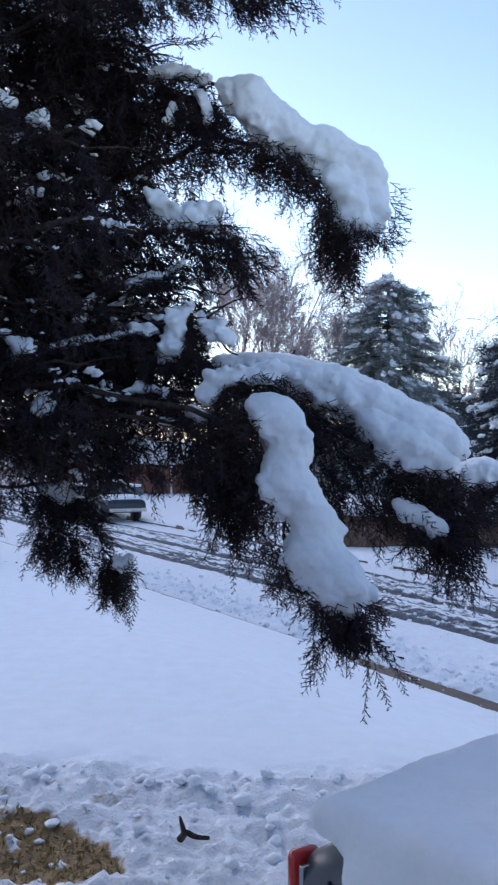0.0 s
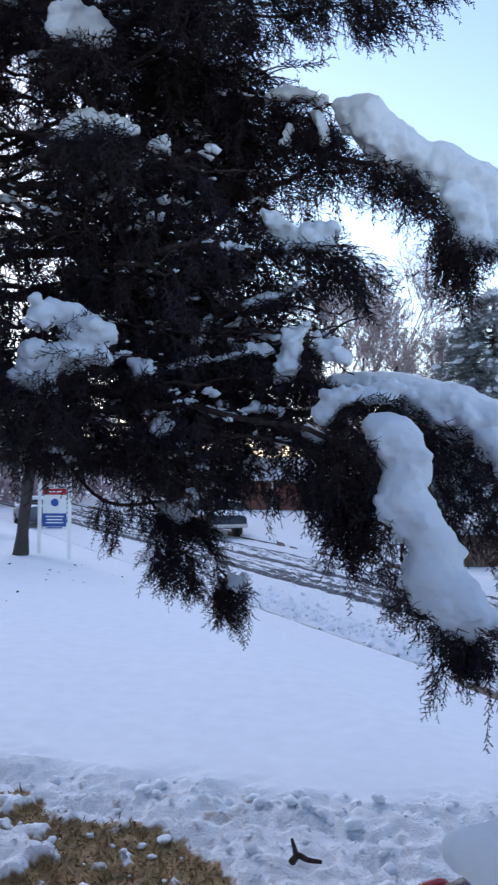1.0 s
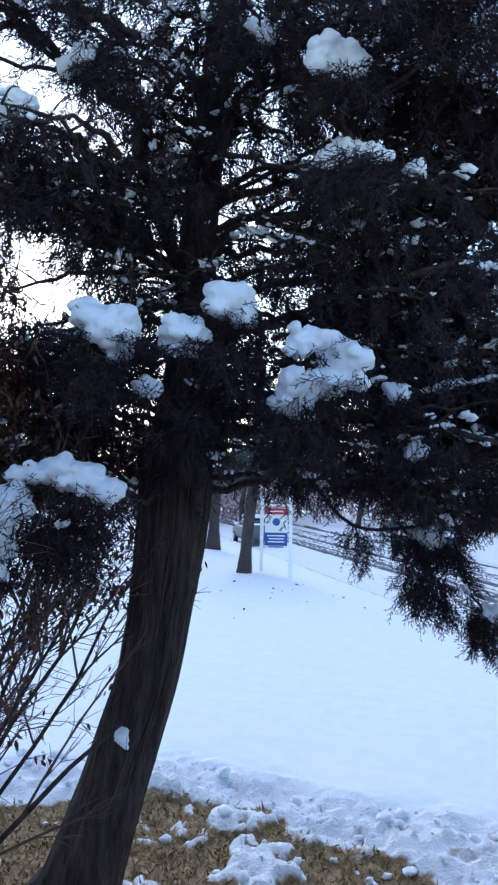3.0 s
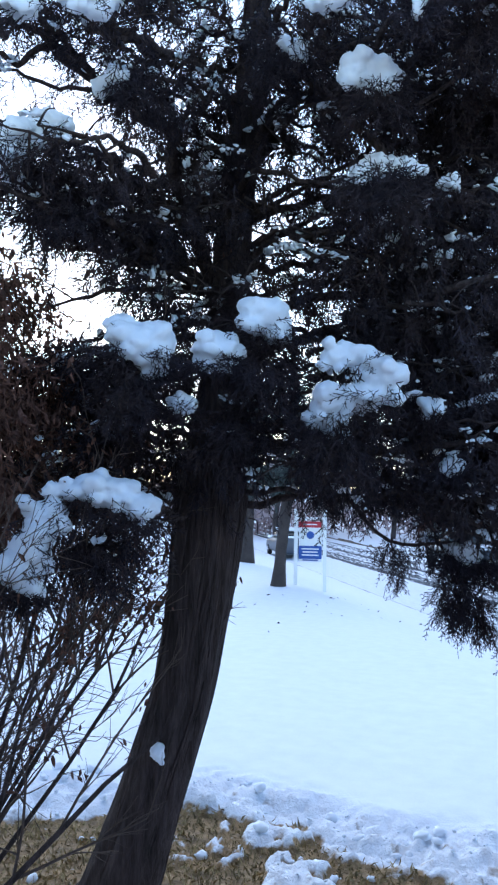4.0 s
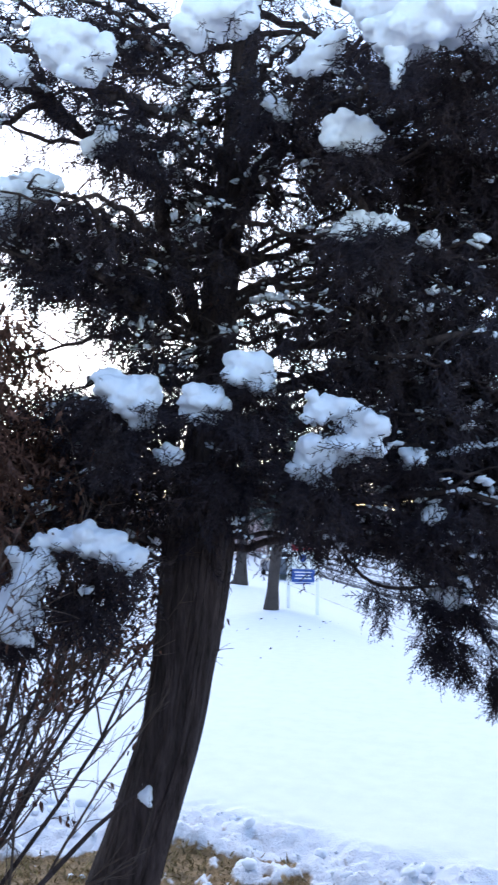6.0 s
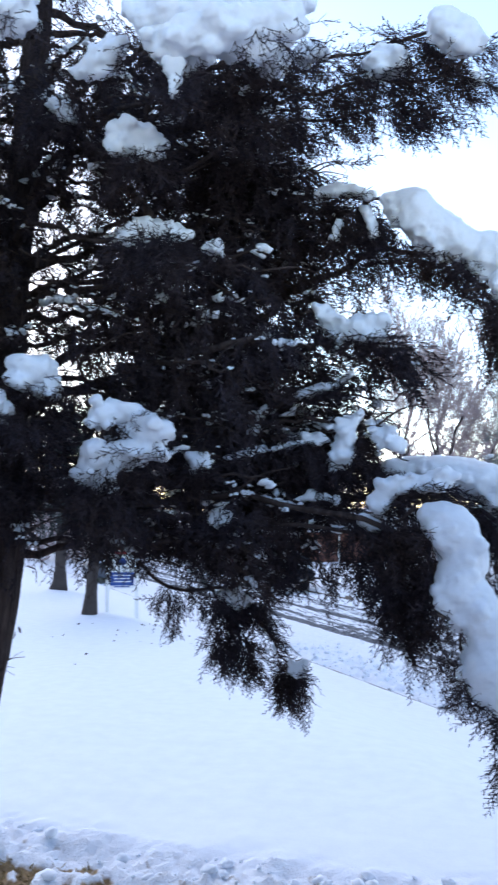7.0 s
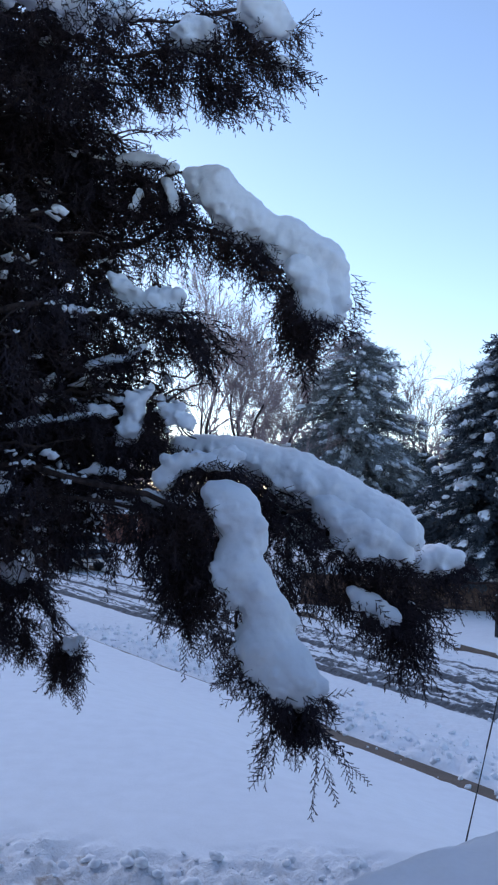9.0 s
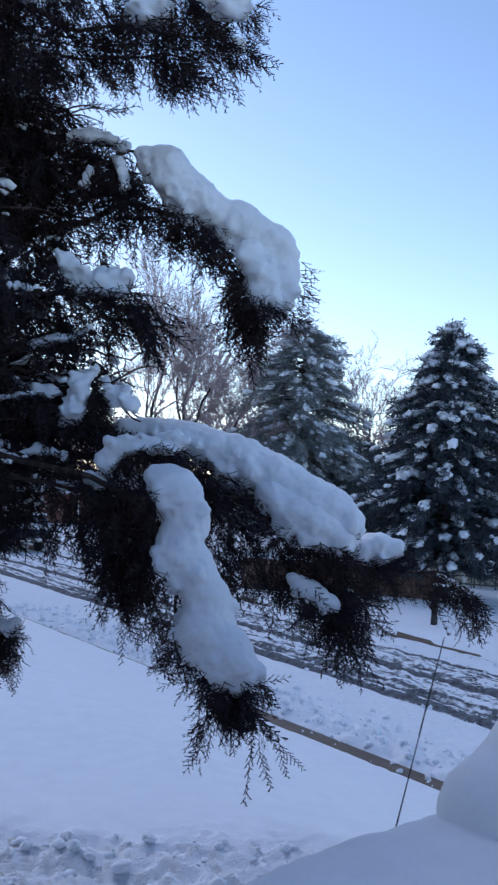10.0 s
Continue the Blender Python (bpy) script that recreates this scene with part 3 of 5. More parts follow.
def under(ob, parent):
    """Keeps a part built in world places where it is."""
    ob.parent = parent
    ob.matrix_parent_inverse = parent.matrix_world.inverted()
    return ob


TRUNK = spline([(-3.12, 4.86, -0.15), (-3.0, 4.85, 0.04), (-2.8, 4.85, 0.61), (-2.69, 4.85, 0.95), (-2.59, 4.85, 1.28), (-2.53, 4.85, 1.61), (-2.485, 4.85, 1.95), (-2.44, 4.85, 2.4), (-2.36, 4.85, 3.23), (-2.31, 4.85, 4.05), (-2.21, 4.85, 5.03), (-2.15, 4.9, 6.2), (-2.1, 4.9, 7.6)], 10)
tr = Tubes()
heights = TRUNK[:, 2]
tr.add(TRUNK, np.interp(heights, [-0.1, 0.1, 0.6, 1.3, 1.7, 2.1, 2.4, 2.8, 3.2, 4.0, 5.0, 7.6], [0.26, 0.225, 0.19, 0.175, 0.178, 0.195, 0.205, 0.16, 0.12, 0.1, 0.085, 0.03]), 72, 0.16)
under(tr.done("trunk", BARK), cedar)


# loose strips of bark down the trunk
bark_v, bark_f = [], []
rb = np.random.default_rng(41)
for k in range(420):
    z0, long, az, wide = rb.uniform(0.0, 2.6), rb.uniform(0.15, 0.6), rb.uniform(0, 2 * np.pi), rb.uniform(0.006, 0.02)
    peel = rb.uniform(0.0, 0.012) if rb.random() < 0.25 else 0.0
    ring = []
    for q in range(6):
        z = z0 + long * q / 5
        c = np.array([np.interp(z, heights, TRUNK[:, i]) for i in range(3)])
        rad = np.interp(z, [0.1, 0.6, 1.3, 1.7, 2.1, 2.4, 2.8, 3.2], [0.225, 0.19, 0.175, 0.178, 0.195, 0.205, 0.16, 0.12]) * 1.01 + peel * abs(q / 2.5 - 1) ** 2
        az += rb.normal() * 0.02
        w = wide * (1 - 0.8 * abs(q / 2.5 - 1) ** 3) / rad
        for a, lift in ((-w, -0.006), (-w * 0.4, 0.004), (w * 0.5, 0.003), (w, -0.006)):
            ring.append(c + (math.cos(az + a) * (rad + lift), math.sin(az + a) * (rad + lift), 0))
    base = 24 * k
    bark_v += ring
    bark_f += [(base + 4 * q + i, base + 4 * q + i + 1, base + 4 * q + i + 5, base + 4 * q + i + 4) for q in range(5) for i in range(3)]
tagged(under(mesh_object("bark_strip", bark_v, bark_f, BARK, shade=False), cedar), "shaggy lifting strips of bark", kind="stuff")


def trunk_at(z):
    return np.array([np.interp(z, heights, TRUNK[:, k]) for k in range(3)])


def limb(path, r0, r1, name="limb"):
    k = np.arange(len(path))[:, None]
    path = path + min(0.028, r0) * np.sin(k * (0.9, 1.2, 0.7) + rng.uniform(0, 6, 3)) * np.minimum(k, 4) / 4
    t = Tubes()
    t.add(path, np.linspace(r0, r1, len(path)), 8, 0.12)
    return under(t.done(name, BARK), cedar)


tops = []


# named boughs that carry the thick snow: way of the limb, reach of its sprays, how many
def bough(pts, radius, count, droop=0.9, size=0.2, start=0.1, thick=0.03, z0=None):
    path = spline(pts, 8)
    full = path if z0 is None else np.vstack([spline([trunk_at(z0), trunk_at(z0) * 0.65 + path[0] * 0.35 + (rng.normal() * 0.05, rng.normal() * 0.12, 0.1 + rng.normal() * 0.05), trunk_at(z0) * 0.3 + path[0] * 0.7 + (0, rng.normal() * 0.1, rng.normal() * 0.08), path[0]], 6)[:-1], path])
    limb(full, thick * 0.8, min(0.005, thick * 0.3))
    if thick > 0.01:
        tops.append(full[3:])
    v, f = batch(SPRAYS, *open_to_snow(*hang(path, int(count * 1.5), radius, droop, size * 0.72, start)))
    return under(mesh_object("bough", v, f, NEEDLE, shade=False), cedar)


bough([(-0.80, 4.91, 3.74), (-0.44, 4.90, 3.93), (-0.08, 4.90, 4.03), (0.22, 4.91, 3.92), (0.43, 4.97, 3.68), (0.5, 5.03, 3.42)], 0.21, 620, 0.9, 0.19, 0.0, 0.035, 3.3)
bough([(-0.84, 4.65, 3.50), (-0.42, 4.71, 3.49), (-0.13, 4.73, 3.45), (-0.01, 4.75, 3.38)], 0.22, 320, 0.9, 0.18, 0.0, 0.025, 3.1)
bough([(-0.35, 5.13, 2.71), (0.12, 5.14, 2.66), (0.50, 5.12, 2.50), (0.93, 5.06, 2.25), (1.2, 4.97, 1.95)], 0.34, 1150, 1.35, 0.2, 0.0, 0.04, 2.8)
bough([(1.02, 5.51, 2.25), (1.35, 5.43, 2.15), (1.70, 5.33, 2.12), (1.95, 5.22, 2.0)], 0.13, 130, 0.9, 0.2, 0.0, 0.015)
bough([(-0.28, 4.49, 2.56), (-0.03, 4.50, 2.46), (0.11, 4.49, 2.13), (0.22, 4.47, 1.92), (0.42, 4.42, 1.66), (0.52, 4.38, 1.55)], 0.2, 520, 0.9, 0.17, 0.0, 0.024, 2.85)
bough([(-0.31, 4.65, 2.5), (-0.11, 4.66, 2.32), (-0.06, 4.62, 2.05)], 0.24, 700, 0.9, 0.17, 0.0, 0.02, 2.8)
bough([(0.38, 4.42, 1.66), (0.42, 4.38, 1.5), (0.3, 4.36, 1.42)], 0.09, 40, 0.8, 0.16, 0.0, 0.006)
bough([(-1.25, 4.84, 2.36), (-1.04, 4.88, 2.06), (-1.0, 4.86, 1.86)], 0.13, 210, 0.8, 0.16, 0.0, 0.02, 2.7)
bough([(-1.04, 4.99, 2.18), (-0.86, 5.00, 1.98), (-0.76, 4.99, 1.8), (-0.68, 4.96, 1.66)], 0.05, 60, 0.5, 0.15, 0.0, 0.016, 2.65)
for x, z, reach, count in ((-1.39, 2.08, 0.08, 90), (-1.0, 2.1, 0.1, 140), (-0.86, 2.02, 0.07, 90), (-1.11, 1.86, 0.07, 90), (-0.94, 1.8, 0.08, 130), (-0.73, 1.66, 0.09, 190)):
    bough([(x - 0.02, 4.98, z + 0.12), (x, 4.97, z + 0.03), (x + 0.03, 4.95, z - 0.05)], reach, count, 0.6, 0.13, 0.0, 0.008)
bough([(-1.14, 4.17, 4.78), (-0.65, 4.31, 4.71), (-0.10, 4.37, 4.71), (0.26, 4.33, 4.76)], 0.22, 520, 0.8, 0.18, 0.0, 0.03, 4.2)
bough([(-0.9, 4.38, 4.50), (-0.4, 4.40, 4.58), (0.05, 4.40, 4.62)], 0.18, 260, 0.8, 0.18, 0.0, 0.02, 4.0)
bough([(-0.67, 4.40, 4.85), (-0.19, 4.47, 4.95), (0.20, 4.52, 4.98)], 0.2, 260, 0.8, 0.18, 0.0, 0.02, 4.4)
bough([(-0.85, 4.85, 4.1), (-0.5, 4.82, 4.2), (-0.16, 4.8, 4.18)], 0.2, 430, 0.9, 0.18, 0.0, 0.025, 3.8)
bough([(-1.1, 4.7, 4.35), (-0.75, 4.7, 4.45), (-0.45, 4.72, 4.4)], 0.24, 330, 0.9, 0.18, 0.0, 0.025, 4.0)
bough([(-0.45, 4.8, 2.96), (-0.25, 4.79, 2.97), (-0.06, 4.78, 2.88)], 0.11, 150, 0.9, 0.16, 0.0, 0.014, 2.9)
for side, z, reach in ((-2.35, 2.95, 0.26), (-1.5, 2.75, 0.3), (-2.5, 2.2, 0.25), (-1.85, 3.05, 0.28), (-2.0, 2.75, 0.26), (-1.35, 4.25, 0.25), (-1.3, 3.88, 0.24), (-0.85, 4.55, 0.3), (-2.7, 3.85, 0.25), (-2.4, 4.4, 0.28), (-1.75, 4.6, 0.25)):
    y = 4.0 if side > -2.1 else 3.65
    root = trunk_at(z + 0.25)
    bough([root * 0.5 + np.array([side, y, z + 0.1]) * 0.5, (side, y + 0.15, z + 0.05), (side + 0.08, y - 0.12, z - 0.05)], reach, 300, 0.9, 0.17, 0.2, 0.025, z + 0.25)


def frond_template(seed):
    """A fern-like hanging twig, one long along +x, bending down to its tip."""
    r = np.random.default_rng(seed)
    quads = []

    def blade(a, b, w):
        side = np.cross(b - a, (0.1, 0.2, 1.0))
        side *= w / (np.linalg.norm(side) + 1e-9)
        quads.append([a - side, a + side, b + side * 0.5, b - side * 0.5])

    def stem(u):
        return np.array([u, 0.05 * math.sin(4 * u + seed), -0.16 * u * u])

    for k in range(5):
        blade(stem(k / 5), stem((k + 1) / 5), 0.011 - 0.0015 * k)
    for k in range(13):
        u = 0.12 + 0.85 * k / 12
        d = np.array([0.75, (1 if k % 2 else -1) * r.uniform(0.5, 0.75), r.normal() * 0.25 - 0.15])
        tip = stem(u) + d * 0.3 * (1.1 - 0.75 * u) * r.uniform(0.6, 1.2)
        blade(stem(u), tip, 0.011)
        for q in (0.35, 0.6, 0.8):
            m = stem(u) * (1 - q) + tip * q
            blade(m, m + (np.array([0.7, r.normal() * 0.5, r.normal() * 0.4])) * 0.09 * (1.2 - q), 0.01)
    return np.array(quads)


FRONDS = [frond_template(k) for k in range(6)]
hang_p, hang_d, hang_s = [], [], []
for ends, count, fall, reach in (
        ([(0.3, 4.42, 1.68), (0.42, 4.38, 1.6), (0.54, 4.36, 1.56)], 26, (0.25, -0.1, -1.0), 0.22),
        ([(0.48, 4.38, 1.62), (0.58, 4.33, 1.5), (0.68, 4.25, 1.38)], 11, (0.5, -0.2, -0.95), 0.25),
        ([(0.62, 5.05, 2.15), (0.85, 5.0, 2.05), (1.08, 4.95, 2.0)], 30, (0.75, -0.2, -0.75), 0.27),
        ([(1.45, 5.3, 2.15), (1.7, 5.25, 2.05), (1.85, 5.15, 1.98)], 22, (0.5, -0.3, -0.75), 0.24),
        ([(-0.1, 4.6, 2.0), (0.02, 4.56, 1.86), (0.12, 4.5, 1.78)], 20, (0.2, -0.1, -1.0), 0.18),
        ([(0.3, 4.98, 3.6), (0.42, 4.98, 3.5), (0.55, 4.95, 3.5)], 20, (0.2, -0.1, -1.0), 0.2),
        ([(-0.1, 4.3, 4.55), (0.12, 4.3, 4.6), (0.28, 4.28, 4.65)], 26, (0.55, -0.1, -0.8), 0.2),
        ([(-1.05, 4.86, 1.95), (-0.98, 4.86, 1.9), (-0.92, 4.9, 1.92)], 12, (0.1, 0, -1.0), 0.15),
        ([(-0.8, 4.98, 1.75), (-0.7, 4.96, 1.65), (-0.64, 4.95, 1.62)], 14, (0.1, 0, -1.0), 0.16),
        ([(-0.35, 4.75, 3.4), (-0.2, 4.74, 3.38), (-0.05, 4.74, 3.35)], 16, (0.5, 0, -0.8), 0.17)):
    p, d, u = along(spline(ends, 5), count, 0.0)
    p = p + rng.normal(size=p.shape) * 0.04
    hang_p.append(p), hang_d.append(rng.normal(size=p.shape) * 0.3 + np.array(fall)), hang_s.append(reach * rng.uniform(0.6, 1.25, count))
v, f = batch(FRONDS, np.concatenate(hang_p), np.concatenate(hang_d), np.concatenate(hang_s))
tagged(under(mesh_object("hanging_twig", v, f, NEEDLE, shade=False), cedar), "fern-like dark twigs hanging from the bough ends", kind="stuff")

# bare limbs that show inside the crown
for pts, r0, r1 in (
        ([(-2.41, 4.8, 3.6), (-2.47, 4.6, 3.97), (-2.52, 4.4, 4.32), (-2.63, 4.2, 4.49), (-2.76, 4.0, 4.57), (-2.86, 3.8, 4.65), (-2.91, 3.6, 4.69), (-3.13, 3.4, 4.61)], 0.045, 0.014),
        ([(-2.2, 4.85, 5.2), (-2.1, 4.65, 5.02), (-1.87, 4.5, 4.74), (-1.58, 4.35, 4.41), (-1.37, 4.25, 4.14), (-1.21, 4.2, 3.91)], 0.035, 0.022),
        ([(-2.76, 4.0, 4.57), (-2.89, 3.8, 4.63), (-3.04, 3.7, 4.57), (-3.18, 3.6, 4.56)], 0.024, 0.01),
        ([(-2.3, 4.85, 4.25), (-2.48, 4.7, 4.25), (-2.54, 4.6, 4.27), (-2.64, 4.5, 4.32)], 0.024, 0.012),
        ([(-2.29, 4.85, 4.32), (-2.38, 4.7, 4.37), (-2.5, 4.6, 4.46)], 0.02, 0.008),
        ([(-2.34, 4.85, 3.78), (-2.03, 4.7, 3.8), (-1.86, 4.6, 3.75), (-1.68, 4.5, 3.62)], 0.024, 0.008),
        ([(-2.3, 4.85, 4.1), (-2.17, 4.9, 4.39), (-2.09, 4.95, 4.6), (-2.0, 5.0, 4.9)], 0.045, 0.02),
        ([(-2.38, 4.85, 3.62), (-2.6, 4.6, 3.7), (-2.82, 4.4, 3.73), (-3.03, 4.2, 3.74)], 0.03, 0.012),
        ([(-2.4, 4.85, 2.75), (-1.6, 4.75, 2.72), (-1.06, 4.78, 2.87), (-0.86, 4.8, 2.94), (-0.65, 4.8, 2.95), (-0.42, 4.8, 3.05)], 0.03, 0.012),
        ([(-1.3, 4.7, 2.7), (-0.84, 4.7, 2.68), (-0.7, 4.7, 2.64), (-0.45, 4.7, 2.64)], 0.018, 0.007),
        ([(-0.9, 4.78, 3.12), (-0.62, 4.75, 3.21), (-0.45, 4.75, 3.27), (-0.33, 4.75, 3.33)], 0.016, 0.006)):
    way_in = spline(pts, 6)
    limb(way_in, r0, r1)
    tops.extend([way_in] * 2)
# thin dead twigs about the trunk
dead = Tubes()
for k in range(150):
    a = trunk_at(rng.uniform(2.4, 5.0)) + rng.normal(size=3) * (0.35, 0.25, 0.1)
    d = rng.normal(size=3) * (1, 0.5, 0.6)
    d *= rng.uniform(0.15, 0.5) / np.linalg.norm(d)
    dead.add(spline([a, a + d * 0.5 + rng.normal(size=3) * 0.04, a + d + rng.normal(size=3) * 0.05 - (0, 0, 0.05)], 4), np.linspace(rng.uniform(0.005, 0.01), 0.002, 9), 4)
tagged(under(dead.done("dead_twig", BARK), cedar), kind="stuff")

# the rest of the crown: limbs from the trunk into the whole height of the tree
pos, way, size, limbs = [], [], [], Tubes()


def fill(root, tip, count, lift=0.1):
    mid = root * 0.5 + tip * 0.5 + np.array([rng.normal() * 0.1, rng.normal() * 0.1, lift])
    path = spline([root, mid, tip], 7)
    path[1:-1] += rng.normal(size=(len(path) - 2, 3)) * 0.015
    limbs.add(path, np.linspace(rng.uniform(0.014, 0.03), 0.004, len(path)), 6, 0.1)
    for j in range(4):
        base = path[rng.integers(len(path) // 3, len(path))]
        out = base + np.clip(rng.normal(size=3), -1.1, 1.1) * (0.24, 0.24, 0.14) - (0, 0, 0.04)
        if len(open_to_snow(np.array([out, (base + out) / 2]), np.ones((2, 3)), np.zeros(2))[0]) < 2:
            continue
        limbs.add(spline([base, (base + out) / 2 + (0, 0, 0.03), out], 3), np.linspace(0.007, 0.002, 7), 4)
    full = tip[0] > -2.3
    p, d, u = hang(path, int(count * 0.92), 0.36 if full else 0.3, 1.5 if full else 0.7, 0.135, 0.15, 1.2 if full else 0.6)
    keep = p[:, 2] > 2.3 - 0.12 * smooth(-1.3, -0.9, p[:, 0]) + 0.16 * rng.random(len(p))
    keep &= rng.random(len(p)) > 0.65 * smooth(5.4, 5.6, p[:, 2])
    keep &= rng.random(len(p)) > 0.5 * smooth(5.4, 5.6, p[:, 1])
    pos.append(p[keep]), way.append(d[keep]), size.append(u[keep])
    tops.append(path[len(path) // 3:])


for k in range(90):
    z0 = 2.25 + 4.6 * rng.random() ** 1.1
    az = rng.uniform(0, 2 * np.pi)
    reach = rng.uniform(0.7, 1.7) * (1.0 - 0.07 * (z0 - 2.2))
    root = trunk_at(z0)
    tip = root + np.array([math.cos(az) * reach, math.sin(az) * reach * 0.7, rng.uniform(-0.25, 0.25)])
    tip[2] = max(tip[2], 2.3)
    fill(root, tip, int(88 * reach))
# the side that leans out over the lawn is the fuller one
for k in range(88):
    tip = np.array([rng.uniform(-1.7, -0.45), rng.uniform(4.2, 5.7), rng.uniform(2.3, 5.6)])
    root = trunk_at(tip[2] + rng.uniform(-0.2, 0.3)) * 0.45 + tip * 0.55
    fill(root, tip, 120, 0.05)
# and the side over the shrub
for k in range(44):
    tip = np.array([rng.uniform(-3.5, -2.5), rng.uniform(2.9, 4.2), rng.choice((rng.uniform(4.45, 5.5), rng.uniform(3.75, 4.1)))])
    root = trunk_at(tip[2] + rng.uniform(-0.3, 0.1)) * 0.5 + tip * 0.5
    fill(root, tip, 90, 0.05)

for k in range(26):
    tip = np.array([rng.uniform(-3.4, -2.6), rng.uniform(3.6, 4.4), rng.uniform(2.4, 3.15)])
    fill(trunk_at(tip[2] + 0.1) * 0.5 + tip * 0.5, tip, 95, 0.05)
for k in range(30):
    tip = np.array([rng.uniform(-1.2, -0.25), rng.uniform(4.7, 5.5), rng.uniform(2.3, 3.45)])
    fill(trunk_at(tip[2] + 0.2) * 0.35 + tip * 0.65, tip, 100, 0.05)

# thick twigs that fill the gap behind the two outer boughs
for k in range(14):
    tip = np.array([rng.uniform(-0.95, -0.2), rng.uniform(4.85, 5.25), rng.uniform(3.35, 4.5)])
    fill(trunk_at(tip[2] + 0.1) * 0.3 + tip * 0.7, tip, 105, 0.05)
for k in range(9):
    tip = np.array([rng.uniform(-1.05, -0.6), rng.uniform(4.7, 5.3), rng.uniform(2.1, 2.4)])
    fill(trunk_at(2.6) * 0.25 + tip * 0.75 + (0, 0, 0.15), tip, 110, 0.05)
for k in range(14):
    tip = np.array([rng.uniform(-0.6, -0.12), rng.uniform(4.75, 5.1), rng.uniform(2.75, 3.2)])
    fill(trunk_at(tip[2] + 0.1) * 0.3 + tip * 0.7, tip, 90, 0.05)

for k in range(34):
    tip = np.array([rng.uniform(-1.35, -0.5), rng.uniform(4.6, 5.6), rng.uniform(3.2, 5.0)])
    fill(trunk_at(tip[2] + 0.2) * 0.4 + tip * 0.6, tip, 120, 0.05)

for k in range(26):
    tip = np.array([rng.uniform(-3.1, -2.1), rng.uniform(4.1, 4.9), rng.uniform(3.2, 5.3)])
    fill(trunk_at(tip[2] + 0.1) * 0.8 + tip * 0.2, tip, 110, 0.05)

# ---- snow on the boughs ----
crumbs = bpy.data.textures.new("snow_crumbs", "CLOUDS")
crumbs.noise_scale, crumbs.noise_depth = 0.035, 2
lumps = bpy.data.textures.new("snow_lumps", "CLOUDS")
lumps.noise_scale, lumps.noise_depth = 0.17, 3


def snow_cap(balls, label="thick soft snow resting on a dark cedar bough", squash=0.85, ragged=0.045, foliage=True):
    bm = Blobs()
    r = random.Random(len(balls) * 100 + int(balls[0][0] * 50))
    chain = []
    for a, b in zip(balls, balls[1:] + balls[-1:]):
        for t in (0, 0.2, 0.4, 0.6, 0.8):
            chain.append([a[i] * (1 - t) + b[i] * t for i in range(4)])
    rough = balls[0][0] < -0.155
    for x, y, z, s in chain:
        s *= 1.06 * (r.uniform(0.95, 1.32) if rough else r.uniform(0.95, 1.04))
        c = Vector((x, y, z))
        if rough:
            # loose fluff: many small lumps round a small core, some fallen forward off it
            bm.add(Matrix.Translation(c) @ Matrix.Diagonal((s * 0.72, s * 0.8, s * 0.6, 1)))
            for k in range(5):
                d = Vector((r.uniform(-1, 1), r.uniform(-1, 1), r.uniform(-1.0, 0.75))).normalized() * s * r.uniform(0.55, 1.05)
                bm.add(Matrix.Translation(c + d) @ Matrix.Diagonal((1.15, 1.15, 0.85, 1)) @ Matrix.Scale(max(s * r.uniform(0.2, 0.5), 0.012), 4))
            continue
        for k in range(2):
            j = s * 0.1
            m = Matrix.Translation((x + r.uniform(-j, j), y + r.uniform(-j, j) * 1.5, z + r.uniform(-j, j) * 0.5))
            bm.add(m @ Matrix.Diagonal((s, s * 1.15, s * squash, 1)) @ Matrix.Scale(r.uniform(0.88, 1.02), 4))
        # the ragged hem
        for k in range(5):
            d = Vector((r.uniform(-1, 1), r.uniform(-1.1, 0.7), r.uniform(-0.9, -0.1))).normalized() * s * r.uniform(0.85, 1.12)
            bm.add(Matrix.Translation(c + d) @ Matrix.Scale(max(s * r.uniform(0.14, 0.42), 0.014), 4))
    if foliage:
        mid = np.array([b[:3] for b in chain])
        big = np.array([b[3] for b in chain])
        i = rng.integers(0, len(mid), int(46 * len(balls) * (balls[0][3] / 0.08 + 0.6)))
        off = np.clip(rng.normal(size=(len(i), 3)), -1.3, 1.3) * (0.9, 0.9, 0.55) * big[i][:, None]
        off[:, 2] = -np.abs(off[:, 2]) - 0.45 * big[i]
        off[::3, 1] = -np.abs(off[::3, 1]) - 0.35 * big[i][::3]
        pos.append(mid[i] + off), way.append(off + rng.normal(size=off.shape) * 0.05), size.append(0.12 * rng.uniform(0.7, 1.3, len(i)))
        to = trunk_at(max(mid[0][2], 2.3)) - mid[0]
        root = mid[0] + to * min(1.0, 2.5 * big[0] / np.linalg.norm(to)) - (0, 0, big[0] * 0.6)
        limbs.add(spline([root, mid[0] - (0, 0, big[0] * 0.6), mid[-1] - (0, 0, big[-1] * 0.7)], 5), np.linspace(min(0.016, 0.12 * big[0]), 0.004, 11), 6, 0.1)
    ob = bm.done("snow_clump", SNOW)
    re = ob.modifiers.new("blend", "REMESH")
    re.mode, re.voxel_size, re.use_smooth_shade = "VOXEL", 0.013, True
    sm = ob.modifiers.new("soft", "SMOOTH")
    sm.factor, sm.iterations = 0.5, 2 if rough else 4
    di = ob.modifiers.new("uneven", "DISPLACE")
    di.texture, di.strength, di.mid_level, di.texture_coords = lumps, ragged * (1.2 if rough else 0.9), 0.5, "GLOBAL"
    fi = ob.modifiers.new("crumbs", "DISPLACE")
    fi.texture, fi.strength, fi.mid_level, fi.texture_coords = crumbs, 0.03 if rough else 0.018, 0.5, "GLOBAL"
